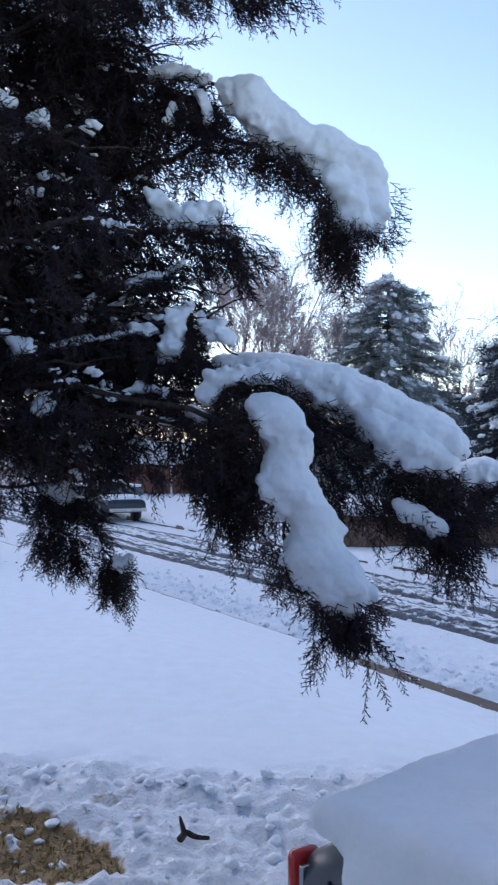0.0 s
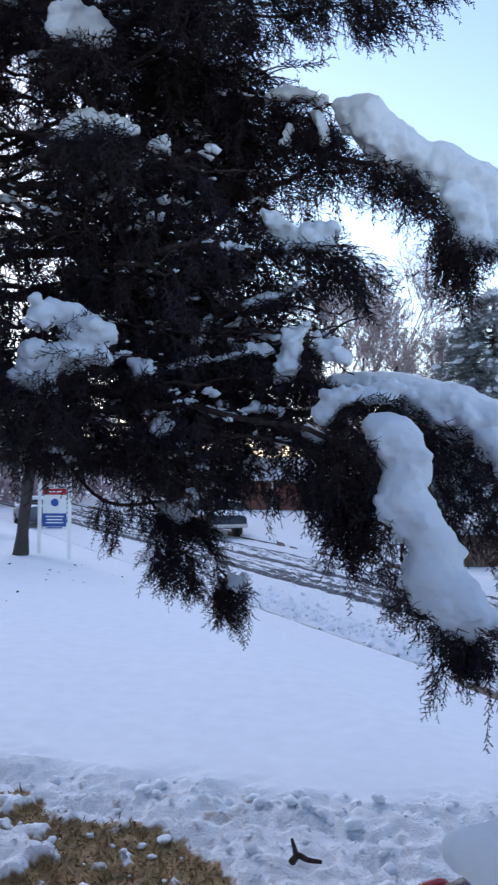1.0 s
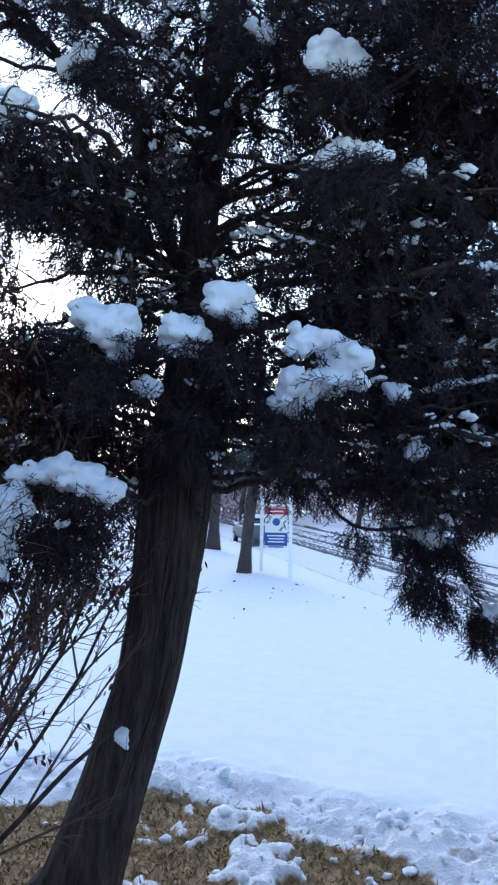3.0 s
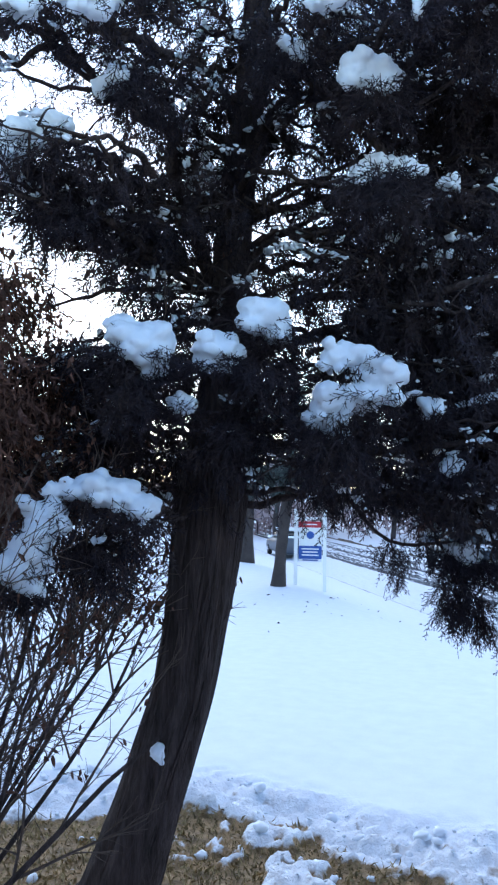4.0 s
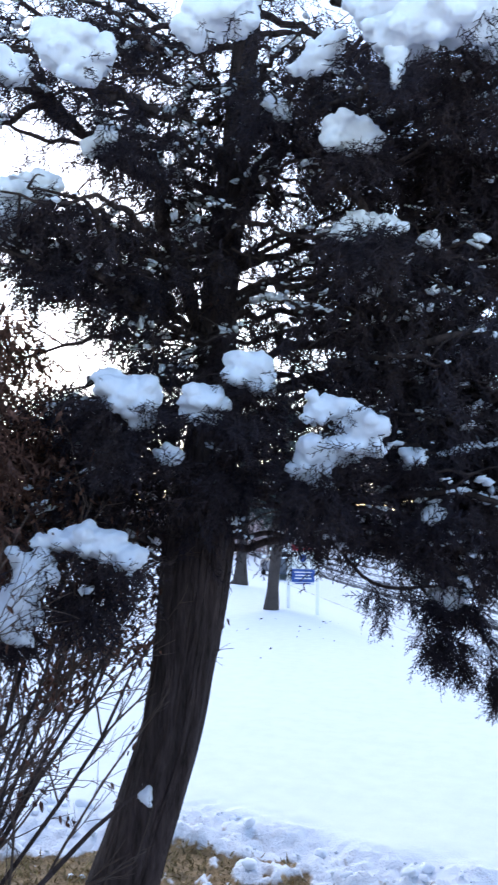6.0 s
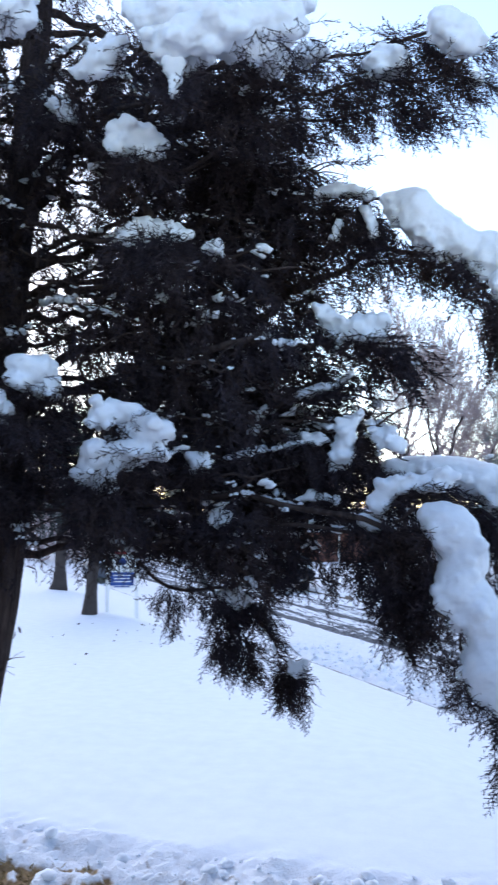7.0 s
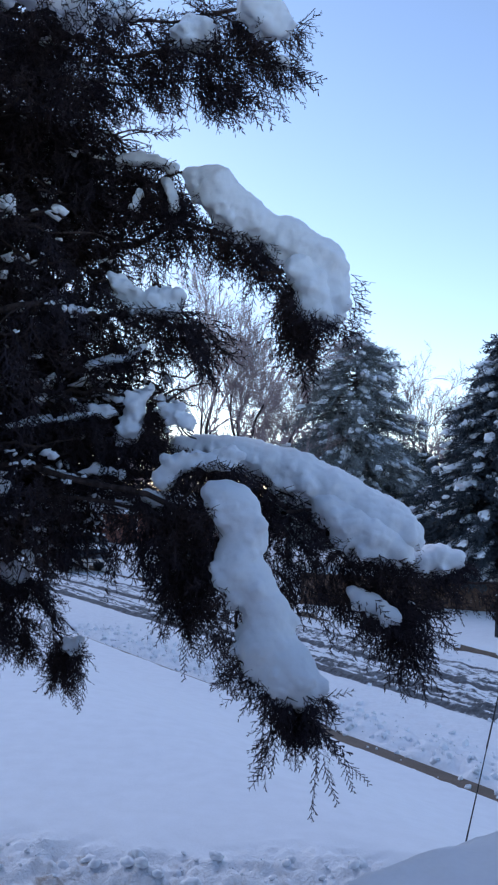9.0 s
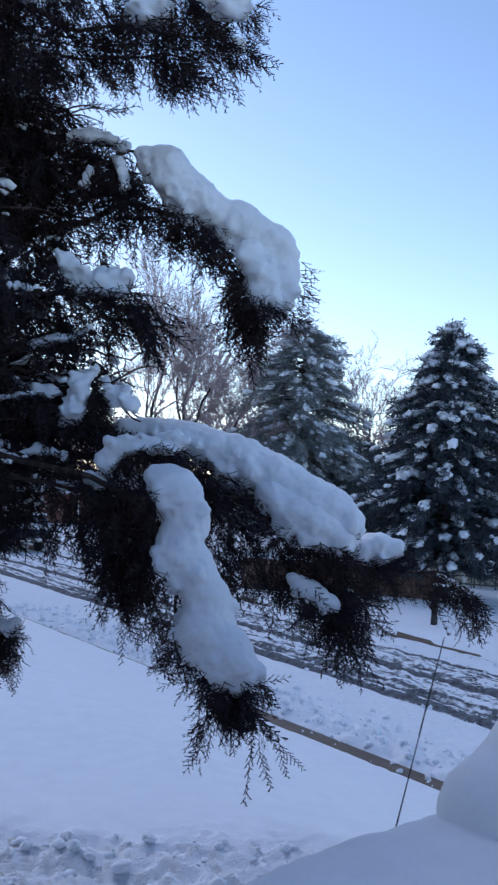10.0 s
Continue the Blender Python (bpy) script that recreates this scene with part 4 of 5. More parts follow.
    return tagged(ob, label, "snow", "snow on the cedar")


for balls, label, foliage in CAPS:
    snow_cap(balls, label, foliage=foliage)

# light snow lying along the limbs inside the crown
dust = Blobs()
r = random.Random(4)
for path in tops:
    for k in range(8):
        i = r.randrange(len(path) - 1)
        p, q = path[i], path[i + 1]
        lie = math.atan2(q[1] - p[1], q[0] - p[0]) + r.uniform(-0.4, 0.4)
        tilt = -math.atan2(q[2] - p[2], math.hypot(q[0] - p[0], q[1] - p[1]))
        c = Vector(p) + Vector((r.uniform(-0.09, 0.09), r.uniform(-0.09, 0.09), r.uniform(-0.05, 0.05)))
        if r.random() < 0.55:
            c = Vector(p) + Vector((0, 0, 0.014))
        s = 0.005 + 0.017 * r.random() ** 2.2
        for q in range(r.randrange(2, 5)):
            m = Matrix.Translation(c + Vector((r.uniform(-2.2, 2.2) * s, r.uniform(-1.2, 1.2) * s, r.uniform(-0.9, 0.5) * s)))
            m = m @ Matrix.Rotation(lie, 4, "Z") @ Matrix.Rotation(tilt, 4, "Y") @ Matrix.Diagonal((r.uniform(1.0, 2.4) * s, s * r.uniform(0.7, 1.1), r.uniform(0.5, 0.9) * s, 1))
            dust.add(m, 1, 0.25)
tagged(under(dust.done("snow_dusting", SNOW), cedar), "thin snow caught on the twigs", kind="stuff")
under(limbs.done("limb", BARK), cedar)
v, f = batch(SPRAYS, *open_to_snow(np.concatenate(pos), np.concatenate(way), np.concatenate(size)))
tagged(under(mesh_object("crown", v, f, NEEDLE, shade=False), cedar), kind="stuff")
# keep each cap as one blended mesh
deps = bpy.context.evaluated_depsgraph_get()
for ob in [o for o in scene.objects if o.name.startswith("snow_clump")]:
    ob_mesh = bpy.data.meshes.new_from_object(ob.evaluated_get(deps))
    ob.modifiers.clear()
    ob.data = ob_mesh

# ---- distant trees ----
def bare_tree(name, at, height, spread, seed, mat, label, levels=6):
    r = np.random.default_rng(seed)
    trunk, twigs = Tubes(), Tubes()

    def grow(a, d, length, rad, level):
        pts = [a]
        for k in range(4):
            d = d + r.normal(size=3) * 0.13 + np.array([0, 0, 0.04])
            d /= np.linalg.norm(d)
            pts.append(pts[-1] + d * length / 4)
        (trunk if level < 2 else twigs).add(pts, np.linspace(rad, rad * 0.6, 5), 7 if level < 2 else 4)
        if level == levels:
            ends.append((pts[2], d)), ends.append((pts[4], d))
            return
        for k in range(4 if level in (0, 2) else 3):
            side = r.normal(size=3)
            side -= d * np.dot(side, d)
            side /= np.linalg.norm(side)
            ang = r.uniform(0.35, 0.8) * spread
            u = r.integers(2, 5)
            grow(pts[u], d * math.cos(ang) + side * math.sin(ang), length * r.uniform(0.55, 0.78), max(rad * 0.47, 0.013), level + 1)

    ends = []
    grow(np.zeros(3) - (0, 0, 0.2), np.array([0, 0, 1.0]), height * 0.36, height * 0.012, 0)
    ob = thing(name, label, "tree", at)
    trunk.done("trunk", FAR_BARK, ob)
    twigs.done("crown", mat, ob)
    pick = r.permutation(len(ends))[:1500]
    v, f = batch(FINE, np.array([ends[k][0] for k in pick]), np.array([ends[k][1] for k in pick]) + r.normal(size=(len(pick), 3)) * 0.4, r.uniform(0.3, 0.65, len(pick)))
    tagged(mesh_object("twig", v, f, mat, ob, shade=False), kind="stuff")
    return ob


def conifer(name, at, height, radius, seed, label, whorls=26, per=12, snow=0.5, ragged=0.25, low=0.06, full=0.8, leaf=1.0, needles=None, heavy=1.0):
    """Trunk, drooping needled boughs, and snow lying on them."""
    r = np.random.default_rng(seed)
    ob = thing(name, label, "tree", at)
    t = Tubes()
    t.add([(0, 0, -0.3), (0.05, 0, height * 0.5), (0, 0, height * 0.97)], (height * 0.02, height * 0.013, 0.02), 8)
    pos, way, size, white = [], [], [], Blobs()
    for k in range(whorls):
        u = k / (whorls - 1)
        z = height * (low + (0.98 - low) * u)
        reach = radius * (1 - u) ** full * min(1.0, 0.55 + u * 2.5) + 0.15
        for j in range(max(5, int(per * (1 - 0.55 * u)))):
            az = r.uniform(0, 2 * np.pi)
            L = reach * r.uniform(1 - ragged * 1.6, 1 + ragged * 0.5)
            root = np.array([0, 0, z + r.normal() * 0.1])
            tip = np.array([math.cos(az) * L, math.sin(az) * L, z - 0.22 * L + r.normal() * 0.12])
            path = spline([root, (root + tip) / 2 + (0, 0, 0.1 * L), tip + (0, 0, 0.05 * L)], 4)
            t.add(path, np.linspace(0.03, 0.008, len(path)), 4)
            c = int(10 + 20 * L)
            p, d, w = along(path, c, 0.25)
            p = p + r.normal(size=p.shape) * 0.11
            pos.append(p), way.append(d + r.normal(size=p.shape) * 0.55 + (0, 0, -0.1)), size.append(leaf * r.uniform(0.22, 0.42, c))
            if r.random() < snow:
                for q in range(r.integers(2, 7)):
                    m = path[int(len(path) * r.uniform(0.45, 0.98))] + (0, 0, 0.14)
                    s = (0.05 + 0.18 * r.random() ** 1.5) * heavy + 0.03 * (heavy > 1)
                    mm = Matrix.Translation(m) @ Matrix.Rotation(az, 4, "Z") @ Matrix.Rotation(0.3, 4, "Y") @ Matrix.Diagonal((1.7 * s, 0.9 * s, 0.5 * s, 1))
                    white.add(mm, 2, 0.28)
    t.done("trunk", FAR_BARK, ob)
    v, f = batch(TUFTS, np.concatenate(pos), np.concatenate(way), np.concatenate(size))
    tagged(mesh_object("crown", v, f, needles or PINE, ob, shade=False), kind="stuff")
    if snow:
        tagged(white.done("snow_load", SNOW, ob, "lumps of snow on the boughs"), kind="stuff")
    return ob


conifer("spruce_tree", (9.7, 30.4, -0.95), 9.35, 3.75, 5, "tall blue spruce with clumps of snow on drooping boughs", 32, 19, 1.0, 0.2, 0.15, 0.66, 1.1, needles=SPRUCE, heavy=0.9)
conifer("pine_tree", (7.0, 46.8, -0.9), 11.9, 4.4, 6, "broad grey-green pine dusted with snow across the street", 28, 20, 0.95, 0.34, 0.12, 0.42, 1.25, PINE_GREY)
conifer("young_pine_tree", (10.2, 45.5, -0.9), 5.8, 2.2, 8, "lower dark pine beside the broad pine", 16, 12, 0.3, 0.4, 0.06, 0.5)
bare_tree("bare_tree", (1.4, 48.5, -0.9), 15.5, 0.62, 17, FROSTED, "bare deciduous tree with frosted reddish twigs")
bare_tree("bare_tree", (4.2, 52.0, -0.9), 15.0, 0.75, 11, FROSTED, "low spreading bare tree with reddish frosted twigs")
bare_tree("bare_tree", (-0.6, 50.0, -0.9), 15.5, 0.65, 4, FROSTED, "bare deciduous tree with frosted twigs behind the cedar")
small = bare_tree("bare_tree", (11.6, 50.0, -0.9), 12.0, 0.7, 9, FROSTED, "small pale bare tree between the pine and the spruce", 5)
far = bare_tree("bare_tree", (-14, 62, -0.5), 16, 0.85, 21, FROSTED, "bare tree far down the street", 4)
for x, y, k in ((-21, 58, 40), (-8, 66, 100), (-27, 50, 190), (-33, 44, 250), (-30, 60, 300)):
    copy_thing(far, pose(x, y, -0.5, 0, 0, k))


# woods beyond the last houses
az = np.radians(rng.uniform(-75, 45, 9000))
dist = rng.uniform(68, 95, len(az))
top = 7.5 + 2.5 * vnoise(az * 9, az * 0, 1.0, 7, 3)
wz = -1.5 + top * rng.random(len(az)) ** 1.1
wp = np.stack([np.sin(az) * dist, np.cos(az) * dist, wz], -1)
v, f = batch(TUFTS, wp, rng.normal(size=wp.shape) * 0.5 + (0, 0, 0.8), rng.uniform(1.0, 2.6, len(wp)))
tagged(mesh_object("far_woods", v, f, FROSTED, shade=False), "distant bare winter woods", "woods", kind="stuff")


def street_tree(at, radius, lean, label):
    ob = thing("yard_tree", label, "tree", at)
    t = Tubes()
    path = spline([(-0.06, 0, -0.2), (0, 0, 0.05), (lean * 0.3, 0, 1.2), (lean, 0, 3.0), (lean * 1.2, 0.1, 5.5)], 7)
    t.add(path, np.interp(path[:, 2], [-0.2, 0.1, 0.6, 5.5], [radius * 1.7, radius * 1.25, radius, radius * 0.75]), 24, 0.25)
    t.done("trunk", FAR_BARK, ob)
    pos, way, size = [], [], []
    for k in range(26):
        z0 = rng.uniform(2.2, 5.4)
        az, L = rng.uniform(0, 6.28), rng.uniform(1.0, 2.4)
        tip = np.array([lean + math.cos(az) * L, math.sin(az) * L, z0 + rng.uniform(-0.5, 0.3)])
        p, d, u = hang(spline([(lean, 0, z0), tip], 5), 46, 0.35, 0.8, 0.36, 0.2)
        pos.append(p), way.append(d), size.append(u)
    v, f = batch(TUFTS, np.concatenate(pos), np.concatenate(way), np.concatenate(size))
    tagged(mesh_object("crown", v, f, PINE, ob, shade=False), kind="stuff")


street_tree((-8.22, 22.4, -0.05), 0.15, 0.3, "dark evergreen yard tree with a bare grey trunk")
street_tree((-11.75, 29.2, 0.12), 0.18, 0.12, "second dark evergreen yard tree further down the lawn")

# ---- yard sign ----
sign = thing("yard_sign", "white two-post yard sign with red and blue panel in the snow", "sign", (-7.62, 23.2, -0.1), turn=14)
for x in (-0.38, 0.38):
    part("post", box((0.09, 0.09, 2.2), (x, 0, 0.95), 0.008), WHITE, sign)
part("crossbar", box((0.7, 0.05, 0.06), (0, 0, 1.82), 0.005), WHITE, sign)
panel = part("panel", box((0.6, 0.03, 1.06), (0, 0, 1.22), 0.004), WHITE, sign)
part("top_band", box((0.6, 0.012, 0.16), (0, -0.025, 1.66), 0.002), SIGN_RED, sign)
part("blue_band", box((0.6, 0.012, 0.34), (0, -0.025, 0.93), 0.002), SIGN_BLUE, sign)
bm = bmesh.new()
bmesh.ops.create_cone(bm, cap_ends=True, segments=24, radius1=0.1, radius2=0.1, depth=0.012, matrix=pose(0, -0.024, 1.38, 90, 0, 0))
part("emblem", bm, SIGN_BLUE, sign)
for z, w in ((1.66, 0.36), (1.02, 0.46), (0.94, 0.4), (0.86, 0.44), (0.73, 0.4)):
    part("text_bar", box((w, 0.008, 0.03), (0, -0.036, z), 0.001), WHITE if z > 0.8 else SIGN_BLUE, sign)

# ---- mailbox ----
mail = thing("mailbox", "dark wooden post with a dark mailbox beside the far kerb", "mailbox", (7.75, 24.75, -1.0), turn=31)
part("post", box((0.13, 0.13, 1.15), (0, 0, 0.45), 0.01), DARK, mail)
part("arm", box((0.1, 0.7, 0.1), (0, -0.15, 0.86), 0.01), DARK, mail)
part("brace", box((0.07, 0.4, 0.07), (0, -0.14, 0.7), 0.01), DARK, mail)
part("box", box((0.2, 0.5, 0.24), (0, -0.22, 1.02), 0.05), DARK, mail)
part("snow_top", box((0.22, 0.5, 0.06), (0, -0.22, 1.16), 0.028), SNOW, mail, "small cap of snow")

# ---- snow-covered car beside the camera ----
CAR = (0.6, 2.05, 0.21)
car = thing("parked_car", "dark grey sedan buried under smooth deep snow in the drive", "car", CAR, turn=36)


def loft(stations, seg=28, power=5.0):
    """A closed body from stations (x, half width, z low, z high) of rounded section."""
    bm = bmesh.new()
    rows = []
    for x, w, lo, hi in stations:
        ring = []
        for k in range(seg):
            a = 2 * math.pi * k / seg
            c, s = math.cos(a), math.sin(a)
            px = math.copysign(abs(c) ** (2 / power), c) * w
            pz = math.copysign(abs(s) ** (2 / power), s) * (hi - lo) / 2 + (hi + lo) / 2
            ring.append(bm.verts.new((x, px, pz)))
        rows.append(ring)
    for r0, r1 in zip(rows, rows[1:]):
        for k in range(seg):
            bm.faces.new((r0[k], r0[(k + 1) % seg], r1[(k + 1) % seg], r1[k]))
    bm.faces.new(rows[0][::-1])
    bm.faces.new(rows[-1])
    return bm


def sedan(parent, paint):
    part("body", loft([(0.0, 0.76, 0.42, 1.03), (0.05, 0.82, 0.3, 1.09), (0.25, 0.84, 0.24, 1.1), (1.1, 0.86, 0.2, 1.05), (2.4, 0.87, 0.2, 0.98), (3.4, 0.86, 0.22, 0.98), (4.3, 0.82, 0.26, 0.86), (4.55, 0.72, 0.34, 0.72)]), paint, parent, shade=True)
    part("cabin", loft([(1.05, 0.66, 0.95, 1.02), (1.45, 0.66, 0.95, 1.3), (1.8, 0.63, 0.95, 1.4), (2.6, 0.63, 0.95, 1.41), (3.0, 0.65, 0.95, 1.3), (3.55, 0.66, 0.95, 1.0)], power=3.5), GLASS, parent, shade=True)
    for x in (0.85, 3.55):
        for y in (-0.78, 0.78):
            bm = bmesh.new()
            bmesh.ops.create_cone(bm, cap_ends=True, segments=28, radius1=0.31, radius2=0.31, depth=0.2, matrix=pose(x, y, 0.3, 90, 0, 0))
            bmesh.ops.bevel(bm, geom=bm.edges[:], offset=0.03, segments=2, affect="EDGES")
            wheel = part("wheel", bm, DARK, parent, shade=True)
            bm = bmesh.new()
            bmesh.ops.create_cone(bm, cap_ends=True, segments=20, radius1=0.18, radius2=0.15, depth=0.215, matrix=pose(x, y, 0.3, 90, 0, 0))
            part("rim", bm, CHROME, wheel)


sedan(car, PAINT)
for y in (-0.68, 0.68):
    light = part("taillight", box((0.1, 0.05, 0.24), (0.05, y * 1.17, 0.89), 0.024), RED, car, "red rear lamp lens", True)
    part("lamp_trim", box((0.03, 0.02, 0.2), (0.02, y * 1.11, 0.88), 0.004), CHROME, light)
part("bumper", box((0.16, 1.66, 0.2), (-0.01, 0, 0.52), 0.06), PAINT, car, shade=True)
part("lid_seam", box((0.012, 0.008, 0.3), (-0.004, 0.62, 0.84), 0.002), DARK, car, "dark gap beside the boot lid")
part("number_plate", box((0.012, 0.31, 0.155), (-0.1, 0, 0.56), 0.004), WHITE, car, "plain rear plate")
bm = bmesh.new()
for k in range(2):
    bmesh.ops.create_cone(bm, cap_ends=True, segments=8, radius1=0.003, radius2=0.0018, depth=0.37, matrix=Matrix.Translation((1.06 + k * 0.118, 0.76, 1.33 + k * 0.348)) @ Matrix.Rotation(0.33, 4, "Y"))
part("antenna", bm, DARK, car, "thin black whip antenna")
part("door_mirror", box((0.12, 0.2, 0.14), (2.75, 0.98, 1.02), 0.04), DARK, car, shade=True)


def deep_snow(u0, u1, half, z, ball, rise, label, drape=False):
    """A deep rounded blanket of snow over a part of the car."""
    blob = Blobs()
    r = random.Random(int(u0 * 100))
    for u in np.arange(u0, u1, 0.09):
        for y in np.arange(-half, half + 0.01, 0.09):
            lift = rise(u) + 0.03 * float(vnoise(u, y, 2.0, 81, 2))
            corner = float(smooth(0.32, 0.06, u) * smooth(0.5, 0.85, abs(y))) if drape else 0.0
            if corner > 0.97:
                continue
            rim = float(max(smooth(0.36, 0.1, u), smooth(0.5, 0.78, y))) if drape else 0.0
            for layer in range(1 if drape else 3):
                blob.add(Matrix.Translation((u, y, z + lift - 0.1 * layer + 0.045 * rim)) @ Matrix.Diagonal((ball, ball, ball * 0.95, 1)) @ Matrix.Scale(1 - 0.42 * rim - 0.15 * corner, 4))
    if drape:
        for y in np.arange(-half, half - 0.06, 0.06):
            low = r.uniform(0.04, 0.18)
            for q in range(5 if y < 0.42 else 2 if y < 0.54 else 0):
                blob.add(Matrix.Translation((0.03 - 0.012 * q, y, z - 0.06 - (0.06 + low * 0.5) * q)) @ Matrix.Scale(r.uniform(0.07, 0.1), 4))
    ob = blob.done("snow_blanket", SNOW)
    ob.matrix_world = pose(*CAR, 0, 0, 36)
    re = ob.modifiers.new("blend", "REMESH")
    re.mode, re.voxel_size, re.use_smooth_shade = "VOXEL", 0.03, True
    sm = ob.modifiers.new("soft", "SMOOTH")
    sm.factor, sm.iterations = 0.5, 6
    di = ob.modifiers.new("uneven", "DISPLACE")
    di.texture, di.strength, di.mid_level = lumps, 0.03, 0.5
    return tagged(ob, label, "snow")


deep_snow(0.06, 1.4, 0.75, 1.085, 0.14, lambda u: 0.03 * float(smooth(0.1, 0.9, u)), "smooth deep snow over the boot of the car", True)
deep_snow(1.31, 3.2, 0.6, 1.53, 0.2, lambda u: 0.07 - 0.34 * float(smooth(1.95, 1.25, u)) - 0.16 * float(smooth(2.7, 3.2, u)), "thick rounded snow over the roof of the car")
deep_snow(3.3, 4.4, 0.74, 1.0, 0.14, lambda u: -0.08 * float(smooth(3.6, 4.4, u)), "deep snow over the bonnet of the car")
deps = bpy.context.evaluated_depsgraph_get()
for ob in [o for o in scene.objects if o.name.startswith("snow_blanket")]:
    ob_mesh = bpy.data.meshes.new_from_object(ob.evaluated_get(deps))
    ob.modifiers.clear()
    ob.data = ob_mesh

# ---- across the street ----
fence = thing("wooden_fence", "low brown plank fence across the street above the snow", "fence", (6.2, 30.3, -1.0), turn=-10)
for x in np.arange(-3.2, 3.4, 0.15):
    part("slat", box((0.147, 0.03, 1.08 + 0.012 * rng.normal()), (x, 0, 0.55), 0.004), WOOD, fence)
for z in (0.3, 0.9):
    part("rail", box((6.5, 0.05, 0.09), (0, 0.045, z), 0.005), WOOD, fence)

house = thing("ranch_house", "low beige ranch house with a snowy roof behind the spruce", "house", (15.2, 34.5, -1.05), turn=-8)
part("wall", box((9.0, 6.0, 2.0), (0, 3.0, 1.0), 0.01), SIDING, house)
bm = bmesh.new()
rf = [bm.verts.new(c) for c in ((-5.0, -0.7, 1.95), (5.0, -0.7, 1.95), (5.0, 3.0, 3.3), (-5.0, 3.0, 3.3), (-5.0, 6.7, 1.95), (5.0, 6.7, 1.95))]
bm.faces.new((rf[0], rf[1], rf[2], rf[3])), bm.faces.new((rf[3], rf[2], rf[5], rf[4]))
bmesh.ops.solidify(bm, geom=bm.faces[:], thickness=-0.18)
roof = part("roof", bm, SNOW, house, "roof under thick snow")
part("fascia", box((10.0, 0.05, 0.2), (0, -0.72, 1.86), 0.01), WOOD, roof)
for x in (-3.3, -1.0):
    part("column", box((0.14, 0.14, 1.95), (x, -0.5, 0.95), 0.01), WHITE, house)
for x in (-2.2, 2.0):
    win = part("window", box((1.5, 0.08, 0.95), (x, -0.02, 1.25), 0.01), WHITE, house)
    part("pane", box((1.36, 0.05, 0.82), (x, -0.05, 1.25), 0.004), GLASS, win)
for z in (0.35, 0.65, 0.95):
    part("rail", box((3.2, 0.04, 0.04), (-2.2, -0.9, z), 0.004), DARK, house)
for x in (-3.8, -3.0, -2.2, -1.4, -0.6):
    part("rail_post", box((0.05, 0.05, 1.0), (x, -0.9, 0.5), 0.004), DARK, house)

brick = thing("brick_house", "red brick house far along the street with a white downpipe", "house", (-4.6, 61.5, -1.5), turn=6)
part("wall", box((12.0, 6.0, 2.6), (-1.5, 3.0, 1.3), 0.01), BRICK, brick)
bm = bmesh.new()
rf = [bm.verts.new(c) for c in ((-8, -0.6, 2.6), (5, -0.6, 2.6), (5, 3.0, 4.2), (-8, 3.0, 4.2), (-8, 6.6, 2.6), (5, 6.6, 2.6))]
bm.faces.new((rf[0], rf[1], rf[2], rf[3])), bm.faces.new((rf[3], rf[2], rf[5], rf[4]))
bmesh.ops.solidify(bm, geom=bm.faces[:], thickness=-0.2)
part("roof", bm, SNOW, brick, "snow-covered roof")
part("downpipe", box((0.12, 0.1, 2.5), (-0.55, -0.06, 1.25), 0.02), WHITE, brick)
for x in (-4.5, 2.4):
    win = part("window", box((1.5, 0.1, 1.1), (x, -0.02, 1.5), 0.01), WHITE, brick)
    part("pane", box((1.35, 0.06, 0.95), (x, -0.06, 1.5), 0.004), GLASS, win)

truck = thing("pickup_truck", "dark pickup truck with snow on it parked at the far kerb", "truck", place(17.0, 41.6, -1.18), turn=121)
part("body", loft([(-2.6, 0.9, 0.5, 1.0), (-2.45, 0.94, 0.45, 1.08), (-0.6, 0.95, 0.42, 1.08), (1.2, 0.95, 0.42, 1.1), (2.3, 0.92, 0.45, 1.05), (2.5, 0.85, 0.5, 0.95)]), TRUCK_PAINT, truck, shade=True)
part("cab", loft([(-0.75, 0.8, 1.0, 1.5), (-0.6, 0.82, 1.0, 1.75), (0.4, 0.82, 1.0, 1.78), (1.1, 0.84, 1.0, 1.15)], power=3.5), GLASS, truck, shade=True)
part("bed_snow", box((1.75, 1.75, 0.22), (-1.6, 0, 1.12), 0.09), SNOW, truck, "snow lying on the bed", True)
part("roof_snow", box((1.1, 1.5, 0.16), (-0.1, 0, 1.82), 0.07), SNOW, truck, "snow lying on the cab", True)
part("bumper", box((0.15, 1.8, 0.18), (-2.65, 0, 0.6), 0.03), CHROME, truck)
for x in (-1.6, 1.6):
    for y in (-0.85, 0.85):
        bm = bmesh.new()
        bmesh.ops.create_cone(bm, cap_ends=True, segments=24, radius1=0.38, radius2=0.38, depth=0.24, matrix=pose(x, y, 0.38, 90, 0, 0))
        part("wheel", bm, DARK, truck, shade=True)

for n, s, z, k in ((19.5, 53.5, -1.1, 30), (10.4, 47.5, -1.15, 121)):
    other = thing("parked_car", "distant parked car under a layer of snow", "car", place(n, s, z), turn=k)
    sedan(other, PAINT)
    part("snow_layer", box((1.5, 1.15, 0.16), (2.2, 0, 1.46), 0.07), SNOW, other, "snow on the roof", True)
    part("snow_layer", box((0.95, 1.5, 0.16), (0.55, 0, 1.06), 0.07), SNOW, other, "snow on the boot", True)
    part("snow_layer", box((0.9, 1.5, 0.16), (3.95, 0, 0.96), 0.07), SNOW, other, "snow on the bonnet", True)

# ---- shrub beside the cedar ----
shrub = thing("shrub", "tall thin-stemmed shrub with a few withered bronze leaves", "shrub", (-3.62, 3.75, 0.1))
stems, twigs, lp, lw, ls = Tubes(), Tubes(), [], [], []


